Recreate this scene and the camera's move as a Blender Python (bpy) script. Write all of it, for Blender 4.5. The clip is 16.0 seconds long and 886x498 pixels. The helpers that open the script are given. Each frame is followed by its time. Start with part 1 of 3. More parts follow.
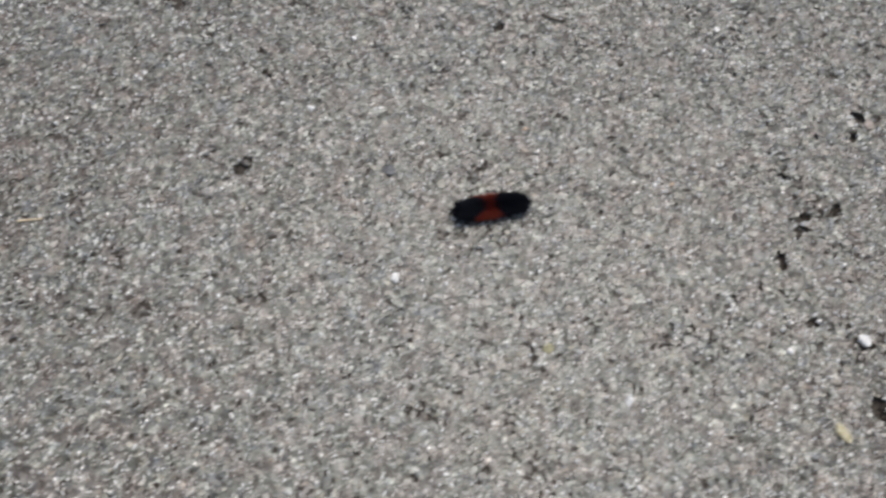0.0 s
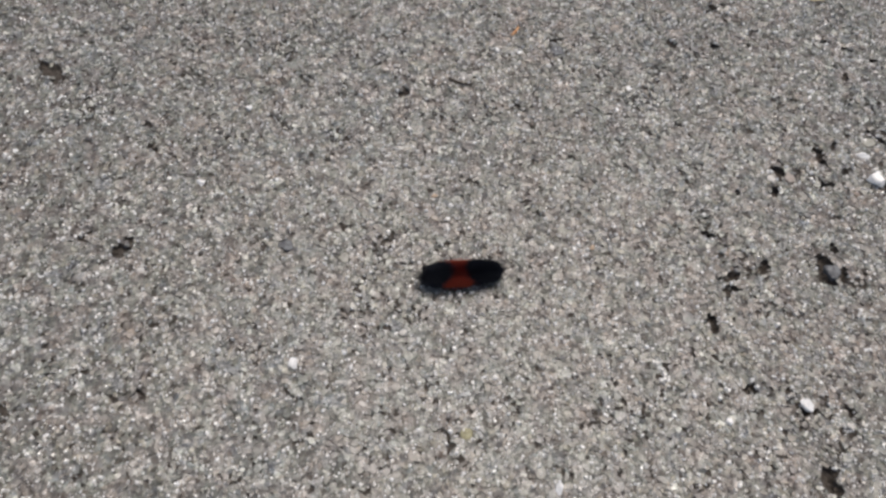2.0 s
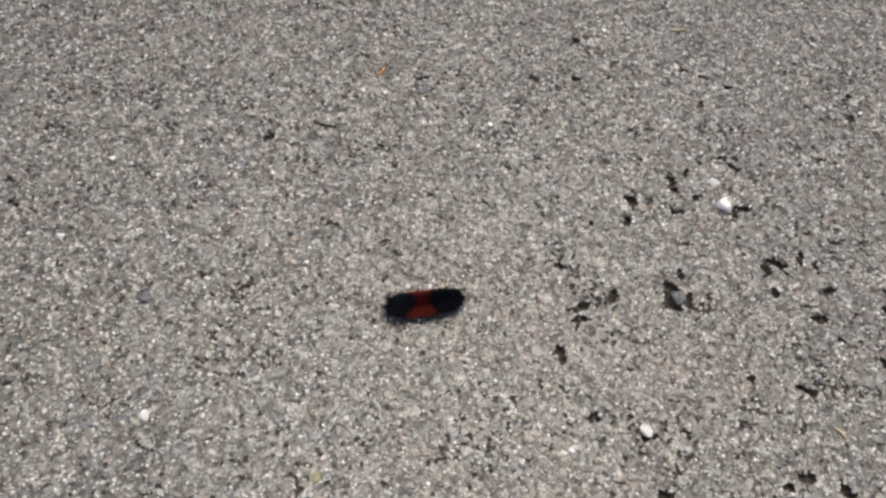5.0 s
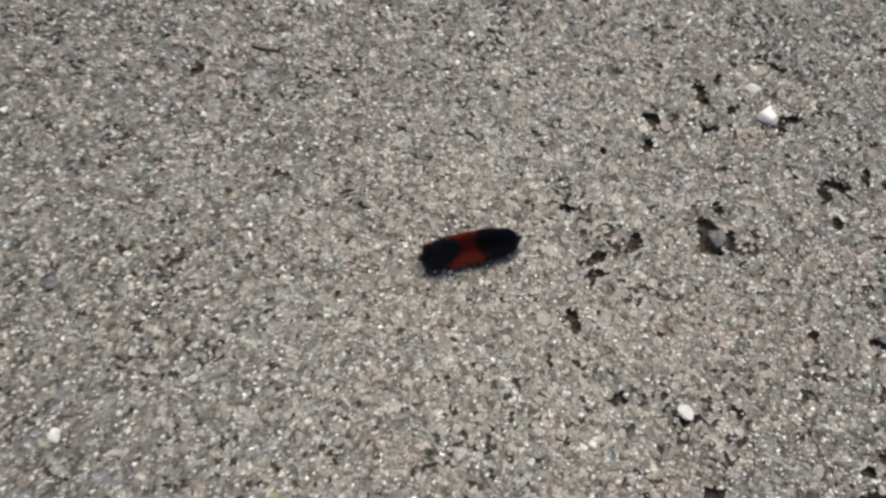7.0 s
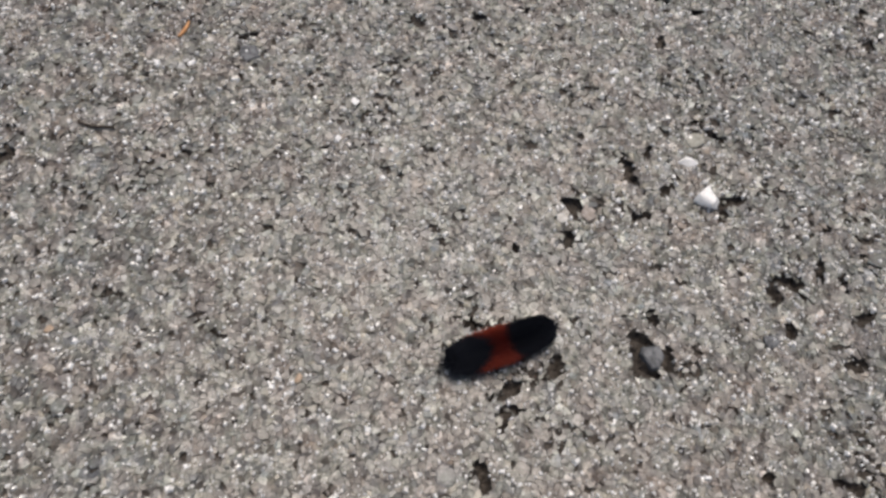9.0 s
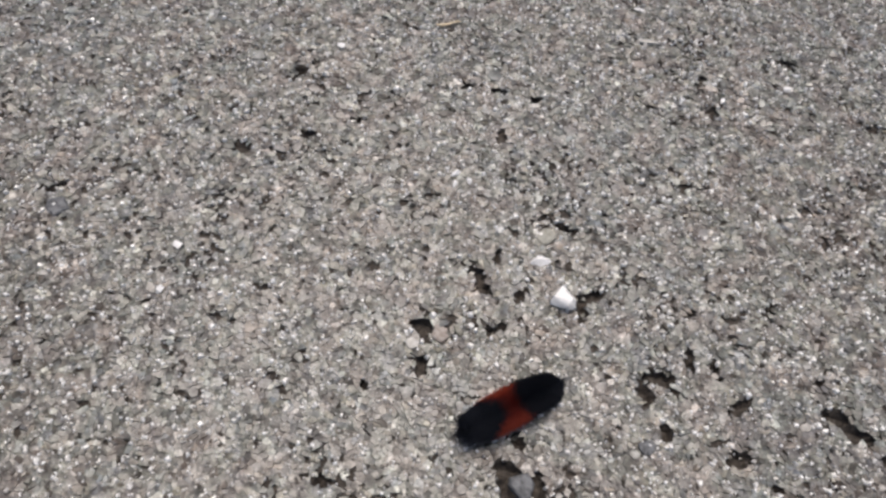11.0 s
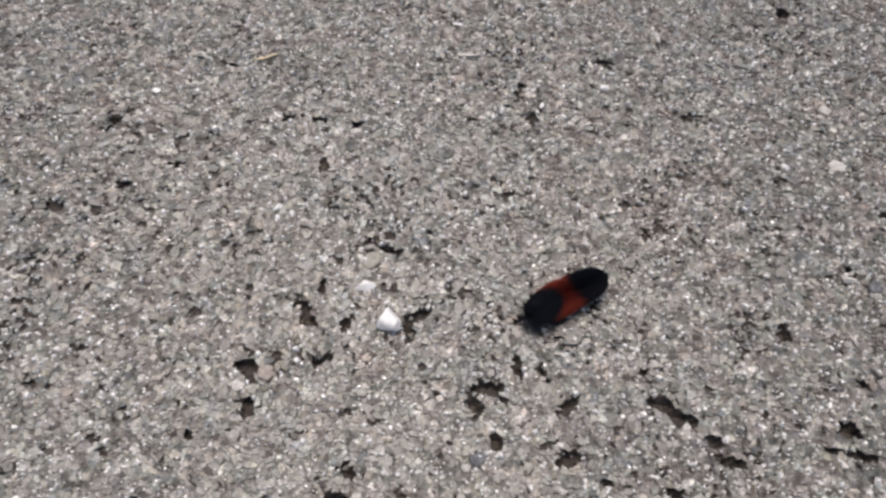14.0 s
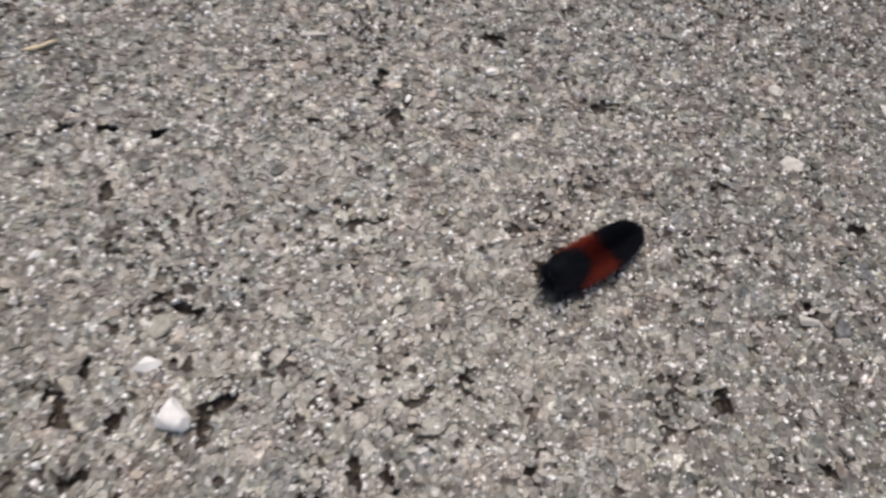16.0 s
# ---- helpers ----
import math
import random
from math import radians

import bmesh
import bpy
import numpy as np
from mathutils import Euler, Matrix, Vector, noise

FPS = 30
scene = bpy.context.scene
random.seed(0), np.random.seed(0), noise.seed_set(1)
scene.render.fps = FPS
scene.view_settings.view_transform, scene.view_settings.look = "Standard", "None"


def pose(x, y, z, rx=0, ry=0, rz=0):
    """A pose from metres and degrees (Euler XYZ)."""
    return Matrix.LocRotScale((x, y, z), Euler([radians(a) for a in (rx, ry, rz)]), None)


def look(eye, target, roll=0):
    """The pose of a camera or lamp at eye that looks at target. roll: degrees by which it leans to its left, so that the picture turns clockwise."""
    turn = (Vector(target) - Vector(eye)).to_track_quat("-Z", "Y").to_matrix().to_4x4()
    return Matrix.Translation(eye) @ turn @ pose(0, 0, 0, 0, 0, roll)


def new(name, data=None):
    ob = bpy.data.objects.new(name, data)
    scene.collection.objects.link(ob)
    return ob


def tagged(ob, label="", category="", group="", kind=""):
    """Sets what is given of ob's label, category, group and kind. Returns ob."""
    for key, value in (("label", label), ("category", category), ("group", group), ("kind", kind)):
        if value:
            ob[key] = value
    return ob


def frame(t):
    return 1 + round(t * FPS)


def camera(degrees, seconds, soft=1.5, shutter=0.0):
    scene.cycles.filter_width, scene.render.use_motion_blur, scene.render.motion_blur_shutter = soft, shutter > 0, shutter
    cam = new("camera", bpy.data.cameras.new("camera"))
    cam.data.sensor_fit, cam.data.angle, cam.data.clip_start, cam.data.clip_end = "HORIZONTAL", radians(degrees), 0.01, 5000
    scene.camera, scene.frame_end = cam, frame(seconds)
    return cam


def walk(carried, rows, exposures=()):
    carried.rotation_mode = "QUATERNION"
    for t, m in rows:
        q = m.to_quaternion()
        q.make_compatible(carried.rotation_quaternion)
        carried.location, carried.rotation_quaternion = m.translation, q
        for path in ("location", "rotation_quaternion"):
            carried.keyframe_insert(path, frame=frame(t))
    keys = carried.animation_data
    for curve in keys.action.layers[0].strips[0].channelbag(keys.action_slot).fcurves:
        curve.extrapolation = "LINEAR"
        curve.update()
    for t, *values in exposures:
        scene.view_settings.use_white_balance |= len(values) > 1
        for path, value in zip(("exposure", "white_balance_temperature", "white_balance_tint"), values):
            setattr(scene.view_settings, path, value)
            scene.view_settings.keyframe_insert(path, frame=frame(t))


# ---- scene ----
# ---- camera ----
cam = camera(59.4, 16.0, soft=2.7, shutter=0.4)
# The exposure and white balance that the lens settles on: seconds, stops, kelvin, tint.
LIGHT = [(0, 0.41, 6610, 8.5), (0.5, 0.39, 6690, 10.5), (1, 0.38, 6740, 10.5), (2.5, 0.4, 6890, 11.5), (4.5, 0.46, 7040, 12), (7, 0.35, 7090, 9.5), (9, 0.34, 6940, 12),
         (10, 0.47, 6840, 12), (12.5, 0.36, 6860, 14), (14, 0.45, 6850, 14), (15, 0.39, 6990, 13.5), (16, 0.45, 7040, 13.5)]
PATH = [
    (0, (0.0457, -0.3206, 0.3989), (-0.0553, -0.1836, 0.0370), 2.03),
    (0.1, (0.0510, -0.3108, 0.4012), (-0.0501, -0.1754, 0.0386), 1.69),
    (0.4, (0.0530, -0.3133, 0.3882), (-0.0469, -0.1612, 0.0320), 4.18),
    (0.5, (0.0557, -0.3073, 0.3851), (-0.0452, -0.1491, 0.0319), 4.73),
    (0.6, (0.0543, -0.3076, 0.3790), (-0.0435, -0.1427, 0.0279), 6.37),
    (1, (0.0619, -0.3034, 0.3744), (-0.0344, -0.1353, 0.0244), 6.83),
    (1.4, (0.0593, -0.2971, 0.3671), (-0.0368, -0.1196, 0.0218), 7.04),
    (1.5, (0.0569, -0.2971, 0.3656), (-0.0393, -0.1174, 0.0215), 7.12),
    (1.9, (0.0618, -0.2960, 0.3667), (-0.0391, -0.1173, 0.0234), 5.67),
    (2, (0.0569, -0.2962, 0.3627), (-0.0458, -0.1129, 0.0223), 5.67),
    (2.5, (0.0571, -0.2954, 0.3544), (-0.0484, -0.1043, 0.0191), 5.56),
    (2.6, (0.0636, -0.2930, 0.3483), (-0.0430, -0.0958, 0.0170), 5.76),
    (2.9, (0.0684, -0.2874, 0.3467), (-0.0386, -0.0862, 0.0179), 5.69),
    (3, (0.0735, -0.2887, 0.3470), (-0.0351, -0.0855, 0.0200), 5.26),
    (3.1, (0.0727, -0.2934, 0.3521), (-0.0337, -0.0879, 0.0258), 5.51),
    (3.3, (0.0849, -0.3097, 0.3495), (-0.0208, -0.0999, 0.0257), 5.88),
    (3.5, (0.1006, -0.3087, 0.3535), (-0.0075, -0.1033, 0.0277), 4.25),
    (3.9, (0.1116, -0.3067, 0.3656), (0.0143, -0.1078, 0.0324), 5.64),
    (4, (0.1102, -0.3020, 0.3698), (0.0164, -0.1046, 0.0348), 6.66),
    (4.1, (0.1104, -0.2999, 0.3731), (0.0172, -0.1044, 0.0369), 6.81),
    (4.5, (0.1047, -0.2827, 0.3828), (0.0213, -0.0867, 0.0442), 8.83),
    (4.7, (0.1052, -0.2688, 0.3877), (0.0143, -0.0747, 0.0499), 6.85),
    (7, (0.0920, -0.1944, 0.3171), (0.0137, -0.0332, -0.0405), 2.30),
    (7.3, (0.0929, -0.1736, 0.3037), (0.0303, -0.0183, -0.0596), 4.06),
    (7.5, (0.0925, -0.1758, 0.3020), (0.0298, -0.0181, -0.0602), 4.36),
    (7.75, (0.0887, -0.1689, 0.3009), (0.0314, -0.0130, -0.0630), 5.49),
    (8, (0.0788, -0.1568, 0.2972), (0.0246, 0.0050, -0.0645), 6.69),
    (8.25, (0.0766, -0.1398, 0.2948), (0.0247, 0.0273, -0.0649), 7.84),
    (8.5, (0.0762, -0.1280, 0.2897), (0.0275, 0.0436, -0.0683), 9.27),
    (8.7, (0.0771, -0.1239, 0.2835), (0.0297, 0.0484, -0.0743), 9.81),
    (9, (0.0753, -0.1124, 0.2802), (0.0301, 0.0573, -0.0792), 10.39),
    (9.25, (0.0754, -0.1018, 0.2807), (0.0291, 0.0699, -0.0776), 10.16),
    (9.44, (0.0762, -0.0962, 0.2789), (0.0167, 0.0950, -0.0674), 7.77),
    (9.5, (0.0763, -0.0955, 0.2787), (0.0153, 0.0977, -0.0662), 7.51),
    (9.75, (0.0845, -0.0912, 0.2755), (0.0199, 0.1135, -0.0621), 6.42),
    (10, (0.0953, -0.0815, 0.2757), (0.0345, 0.1296, -0.0586), 6.62),
    (10.2, (0.0981, -0.0763, 0.2765), (0.0520, 0.1325, -0.0615), 8.81),
    (12.3, (0.1332, -0.0533, 0.2754), (0.1123, 0.1466, -0.0704), 7.48),
    (12.5, (0.1408, -0.0522, 0.2774), (0.1182, 0.1468, -0.0688), 6.54),
    (12.7, (0.1407, -0.0544, 0.2764), (0.1218, 0.1467, -0.0689), 6.91),
    (13, (0.1426, -0.0545, 0.2797), (0.1284, 0.1471, -0.0655), 7.70),
    (13.2, (0.1443, -0.0537, 0.2819), (0.1310, 0.1509, -0.0615), 7.49),
    (13.5, (0.1455, -0.0518, 0.2817), (0.1326, 0.1614, -0.0566), 7.02),
    (13.7, (0.1473, -0.0523, 0.2812), (0.1383, 0.1607, -0.0573), 7.27),
    (14, (0.1507, -0.0489, 0.2842), (0.1475, 0.1640, -0.0544), 8.03),
    (14.2, (0.1537, -0.0483, 0.2847), (0.1546, 0.1662, -0.0529), 8.65),
    (14.5, (0.1554, -0.0444, 0.2877), (0.1609, 0.1714, -0.0490), 9.39),
    (14.8, (0.1623, -0.0379, 0.2870), (0.1714, 0.1792, -0.0488), 9.91),
    (15, (0.1658, -0.0271, 0.2760), (0.1763, 0.1894, -0.0602), 10.01),
    (15.25, (0.1697, -0.0128, 0.2616), (0.1799, 0.2008, -0.0764), 9.73),
    (15.5, (0.1784, 0.0028, 0.2496), (0.1849, 0.2130, -0.0906), 8.76),
    (15.7, (0.1845, 0.0109, 0.2371), (0.1935, 0.2207, -0.1033), 9.02),
    (15.9, (0.1944, 0.0201, 0.2303), (0.2012, 0.2232, -0.1143), 8.34),
    (16, (0.1973, 0.0259, 0.2259), (0.2070, 0.2273, -0.1196), 8.89),
]
walk(cam, [(t, look(eye, target, roll)) for t, eye, target, roll in PATH], [(t, stops, kelvin, tint) for t, stops, kelvin, tint in LIGHT])

# ---- light: a veiled sun ahead of the lens, in a hazy sky; its sheen lies on the worn stone ----
SUN_AZIMUTH, SUN_HEIGHT = radians(104), radians(71)
world = bpy.data.worlds.new("sky")
scene.world = world
world.use_nodes = True
sky = world.node_tree.nodes.new("ShaderNodeTexSky")
sky.sky_type = "NISHITA"
sky.sun_disc = False
sky.sun_elevation = SUN_HEIGHT
sky.sun_rotation = radians(90) - SUN_AZIMUTH
sky.air_density, sky.dust_density = 1.0, 3.0
back = world.node_tree.nodes["Background"]
world.node_tree.links.new(sky.outputs[0], back.inputs[0])
back.inputs[1].default_value = 0.075
sun = new("sun", bpy.data.lights.new("sun", "SUN"))
sun.data.energy, sun.data.angle, sun.data.color = 1.7, radians(34), (1.0, 0.965, 0.92)
sun_way = Vector((math.cos(SUN_AZIMUTH) * math.cos(SUN_HEIGHT), math.sin(SUN_AZIMUTH) * math.cos(SUN_HEIGHT), math.sin(SUN_HEIGHT)))
sun.matrix_world = look(sun_way * 5, (0, 0, 0))


# ---- materials ----
def material(name, rough=0.7, spec=0.4):
    m = bpy.data.materials.new(name)
    m.use_nodes = True
    b = m.node_tree.nodes["Principled BSDF"]
    b.inputs["Roughness"].default_value = rough
    b.inputs["Specular IOR Level"].default_value = spec
    return m, m.node_tree, b


def node(tree, kind, **values):
    n = tree.nodes.new(kind)
    for key, value in values.items():
        n.inputs[key.replace("_", " ")].default_value = value
    return n


def ramp(tree, source, stops, mode="LINEAR"):
    r = tree.nodes.new("ShaderNodeValToRGB")
    r.color_ramp.interpolation = mode
    els = r.color_ramp.elements
    while len(els) < len(stops):
        els.new(0.5)
    for e, (at, c) in zip(els, stops):
        e.position, e.color = at, (*c, 1)
    tree.links.new(source, r.inputs[0])
    return r.outputs[0]


def mixed(tree, mode, fac, a, b):
    n = tree.nodes.new("ShaderNodeMix")
    n.data_type, n.blend_type = "RGBA", mode
    if isinstance(fac, float):
        n.inputs[0].default_value = fac
    else:
        tree.links.new(fac, n.inputs[0])
    tree.links.new(a, n.inputs[6])
    tree.links.new(b, n.inputs[7])
    return n.outputs[2]


def place_of(tree):
    return tree.nodes.new("ShaderNodeNewGeometry").outputs["Position"]


def noise_of(tree, where, scale, detail=3.0):
    n = node(tree, "ShaderNodeTexNoise", Scale=scale, Detail=detail)
    tree.links.new(where, n.inputs["Vector"])
    return n.outputs["Fac"]


def bumped(tree, bsdf, height, strength, distance):
    b = node(tree, "ShaderNodeBump", Strength=strength, Distance=distance)
    tree.links.new(height, b.inputs["Height"])
    tree.links.new(b.outputs[0], bsdf.inputs["Normal"])


# Large soft stains in the surface: dusty beige, slightly blue, slightly rusty.
def stains(tree, where):
    return ramp(tree, noise_of(tree, where, 9.0, 2.0), [(0.3, (0.965, 0.975, 0.98)), (0.5, (1.0, 0.985, 0.96)), (0.7, (1.0, 0.955, 0.925))])


def grain_material(name, seed_source, tones):
    m, tree, b = material(name, 0.33, 0.6)
    where = place_of(tree)
    info = tree.nodes.new("ShaderNodeObjectInfo" if seed_source == "Random" else "ShaderNodeNewGeometry")
    tone = ramp(tree, info.outputs[seed_source], tones)
    fine = ramp(tree, noise_of(tree, where, 850.0, 3.0), [(0.3, (0.62, 0.61, 0.6)), (0.5, (0.96, 0.96, 0.96)), (0.7, (1.55, 1.54, 1.52))])
    coarse = ramp(tree, noise_of(tree, where, 260.0, 3.0), [(0.32, (0.62, 0.6, 0.58)), (0.48, (1.0, 1.0, 1.0)), (0.7, (1.15, 1.15, 1.15))])
    hue = ramp(tree, noise_of(tree, where, 75.0, 2.0), [(0.32, (0.93, 0.985, 1.04)), (0.43, (0.955, 1.015, 0.94)), (0.55, (1.0, 0.985, 0.965)), (0.7, (1.06, 0.965, 0.92))])
    colour = mixed(tree, "MULTIPLY", 1.0, mixed(tree, "MULTIPLY", 1.0, tone, fine), stains(tree, where))
    colour = mixed(tree, "MULTIPLY", 1.0, mixed(tree, "MULTIPLY", 1.0, colour, coarse), hue)
    clumps = ramp(tree, noise_of(tree, where, 130.0, 2.0), [(0.33, (0.68, 0.665, 0.65)), (0.5, (1.0, 1.0, 1.0)), (0.68, (1.27, 1.27, 1.27))])
    colour = mixed(tree, "MULTIPLY", 1.0, colour, clumps)
    tree.links.new(colour, b.inputs["Base Color"])
    bumped(tree, b, noise_of(tree, where, 1300.0, 3.0), 0.35, 0.0003)
    return m


GRAIN_TONES = [(0.0, (0.075, 0.062, 0.051)), (0.1, (0.118, 0.106, 0.094)), (0.22, (0.15, 0.153, 0.158)), (0.36, (0.162, 0.157, 0.148)), (0.62, (0.178, 0.173, 0.164)), (0.78, (0.205, 0.199, 0.188)),
               (0.85, (0.25, 0.228, 0.196)), (0.9, (0.215, 0.229, 0.238)), (0.95, (0.31, 0.304, 0.29)), (1.0, (0.46, 0.452, 0.436))]
STONE_TONES = [(0.0, (0.13, 0.124, 0.115)), (0.14, (0.155, 0.158, 0.162)), (0.3, (0.165, 0.156, 0.144)), (0.45, (0.172, 0.175, 0.177)), (0.58, (0.19, 0.18, 0.168)), (0.7, (0.178, 0.18, 0.168)),
               (0.82, (0.21, 0.194, 0.176)), (0.92, (0.205, 0.21, 0.213)), (1.0, (0.25, 0.242, 0.226))]
# Quartz tones raised to near white, so that sparkle is painted in.
SPECK_GLINT_TONES = [(0.0, (0.5, 0.47, 0.42)), (0.4, (0.78, 0.76, 0.72)), (1.0, (0.93, 0.92, 0.89))]
GRAIN = grain_material("worn_grains", "Random Per Island", GRAIN_TONES)
STONE = grain_material("worn_stones", "Random", STONE_TONES)
BEDDED = grain_material("bedded_stones", "Random Per Island", STONE_TONES)
SPECK, speck_tree, speck_bsdf = material("quartz_glint_specks", 0.22, 0.6)
speck_tree.links.new(ramp(speck_tree, speck_tree.nodes.new("ShaderNodeNewGeometry").outputs["Random Per Island"], SPECK_GLINT_TONES), speck_bsdf.inputs["Base Color"])


def mastic_material():
    m, tree, b = material("bitumen_mastic", 0.75, 0.3)
    where = place_of(tree)
    fine = ramp(tree, noise_of(tree, where, 700.0, 4.0), [(0.3, (0.03, 0.025, 0.021)), (0.57, (0.064, 0.054, 0.046)), (0.76, (0.13, 0.114, 0.098))])
    cells = tree.nodes.new("ShaderNodeTexVoronoi")
    cells.inputs["Scale"].default_value = 380.0
    tree.links.new(where, cells.inputs["Vector"])
    colour = mixed(tree, "MULTIPLY", 1.0, fine, stains(tree, where))
    tree.links.new(colour, b.inputs["Base Color"])
    bumped(tree, b, cells.outputs["Distance"], 0.7, 0.001)
    return m


MASTIC = mastic_material()


def asphalt_material():
    """The same worn asphalt further off, where single grains are too small to stand out."""
    m, tree, b = material("worn_asphalt", 0.5, 0.6)
    where = place_of(tree)
    cells, joints = (node(tree, "ShaderNodeTexVoronoi", Scale=380.0) for _ in range(2))
    joints.feature = "DISTANCE_TO_EDGE"
    for each in (cells, joints):
        tree.links.new(where, each.inputs["Vector"])
    split = tree.nodes.new("ShaderNodeSeparateColor")
    tree.links.new(cells.outputs["Color"], split.inputs[0])
    tone = ramp(tree, split.outputs[0], GRAIN_TONES)
    gap = ramp(tree, joints.outputs["Distance"], [(0.0, (0.35, 0.33, 0.31)), (0.12, (1.0, 1.0, 1.0))])
    clumps = ramp(tree, noise_of(tree, where, 130.0, 2.0), [(0.33, (0.68, 0.665, 0.65)), (0.5, (1.0, 1.0, 1.0)), (0.68, (1.27, 1.27, 1.27))])
    holes = ramp(tree, noise_of(tree, where, 42.0, 5.0), [(0.3, (0.3, 0.27, 0.25)), (0.36, (1.0, 1.0, 1.0))])
    worn = ramp(tree, noise_of(tree, where, 1.3, 4.0), [(0.3, (0.98, 0.98, 0.99)), (0.7, (1.24, 1.23, 1.21))])
    colour = mixed(tree, "MULTIPLY", 1.0, mixed(tree, "MULTIPLY", 1.0, tone, gap), clumps)
    colour = mixed(tree, "MULTIPLY", 1.0, mixed(tree, "MULTIPLY", 1.0, colour, holes), mixed(tree, "MULTIPLY", 1.0, stains(tree, where), worn))
    tree.links.new(colour, b.inputs["Base Color"])
    bumped(tree, b, joints.outputs["Distance"], 0.6, 0.0008)
    return m


ASPHALT = asphalt_material()


def mottled(name, dark, light, rough=0.6, scale=400.0, spec=0.4, relief=0.0004):
    m, tree, b = material(name, rough, spec)
    spot = tree.nodes.new("ShaderNodeTexCoord").outputs["Object"]
    tree.links.new(ramp(tree, noise_of(tree, spot, scale, 4.0), [(0.35, dark), (0.65, light)]), b.inputs["Base Color"])
    bumped(tree, b, noise_of(tree, spot, scale * 2, 3.0), 0.5, relief)
    return m


QUARTZ = mottled("white_quartz", (0.74, 0.73, 0.71), (0.9, 0.895, 0.88), 0.35, 400.0, 0.5)
PALE = mottled("pale_stone", (0.44, 0.42, 0.38), (0.62, 0.6, 0.56), 0.6)
BUFF = mottled("buff_stone", (0.27, 0.262, 0.22), (0.4, 0.39, 0.34), 0.65, 700.0)
YELLOW = mottled("yellow_stone", (0.42, 0.37, 0.22), (0.6, 0.56, 0.42), 0.6)
OLIVE = mottled("olive_stone", (0.2, 0.185, 0.1), (0.4, 0.375, 0.24), 0.65, 700.0)
PINK = mottled("pink_stone", (0.26, 0.215, 0.185), (0.42, 0.37, 0.33), 0.6, 700.0)
ORANGE = mottled("orange_stone", (0.4, 0.28, 0.19), (0.5, 0.39, 0.29), 0.6)
SLATE = mottled("blue_grey_stone", (0.06, 0.062, 0.066), (0.19, 0.195, 0.202), 0.65, 600.0)
PATCH_BLACK = mottled("patch_black", (0.009, 0.008, 0.0075), (0.03, 0.027, 0.025), 0.85, 500.0, 0.15, 0.0012)
NEEDLE = mottled("dry_needle", (0.5, 0.22, 0.08), (0.68, 0.36, 0.16), 0.5, 900.0)
STRAW = mottled("dry_straw", (0.62, 0.48, 0.3), (0.8, 0.68, 0.5), 0.55, 900.0)
TWIG = mottled("dark_twig", (0.05, 0.04, 0.032), (0.1, 0.083, 0.068), 0.85, 900.0, 0.1)
SKIN = mottled("black_skin", (0.006, 0.005, 0.005), (0.014, 0.012, 0.012), 0.7, 900.0, 0.08)
RUST_SKIN = mottled("rusty_skin", (0.03, 0.006, 0.004), (0.06, 0.012, 0.007), 0.7, 900.0, 0.08)
SHELL = mottled("glossy_black_shell", (0.004, 0.004, 0.004), (0.01, 0.009, 0.009), 0.25, 900.0, 0.5)


def bristle_material(name, dark, light, glow):
    """Thin stiff hair: dull on its face, and it lets some light through."""
    m, tree, b = material(name, 0.6, 0.12)
    info = tree.nodes.new("ShaderNodeNewGeometry")
    tree.links.new(ramp(tree, info.outputs["Random Per Island"], [(0.0, dark), (1.0, light)]), b.inputs["Base Color"])
    thin = tree.nodes.new("ShaderNodeBsdfTranslucent")
    thin.inputs[0].default_value = (*glow, 1)
    both = node(tree, "ShaderNodeMixShader", Fac=0.4)
    tree.links.new(b.outputs[0], both.inputs[1])
    tree.links.new(thin.outputs[0], both.inputs[2])
    tree.links.new(both.outputs[0], tree.nodes["Material Output"].inputs[0])
    return m


BLACK_HAIR = bristle_material("black_bristle", (0.012, 0.0138, 0.021), (0.03, 0.034, 0.048), (0.05, 0.042, 0.036))
RUST_HAIR = bristle_material("rust_bristle", (0.15, 0.026, 0.021), (0.38, 0.08, 0.054), (0.95, 0.34, 0.17))
DARK_RUST_HAIR = bristle_material("dark_rust_bristle", (0.08, 0.014, 0.013), (0.22, 0.042, 0.034), (0.5, 0.11, 0.07))


# ---- mesh helpers ----
def part(name, bm, mat, parent=None, label=""):
    data = bpy.data.meshes.new(name)
    bm.to_mesh(data)
    bm.free()
    data.materials.append(mat)
    ob = new(name, data)
    ob.parent = parent
    if label:
        tagged(ob, label)
    return ob


def mesh_of(name, verts, faces, mat, smooth=False):
    """A mesh from an array of places and a list of arrays of faces, each with one number of corners."""
    data = bpy.data.meshes.new(name)
    loops = np.concatenate([f.ravel() for f in faces]).astype(np.int32)
    totals = np.concatenate([np.full(len(f), f.shape[1]) for f in faces]).astype(np.int32)
    starts = np.concatenate([[0], np.cumsum(totals)[:-1]]).astype(np.int32)
    data.vertices.add(len(verts))
    data.vertices.foreach_set("co", np.asarray(verts, np.float32).ravel())
    data.loops.add(len(loops))
    data.loops.foreach_set("vertex_index", loops)
    data.polygons.add(len(totals))
    data.polygons.foreach_set("loop_start", starts)
    data.polygons.foreach_set("loop_total", totals)
    data.polygons.foreach_set("use_smooth", np.full(len(totals), smooth))
    data.update(calc_edges=True)
    data.validate()
    data.materials.append(mat)
    return data


RNG = np.random.default_rng(7)


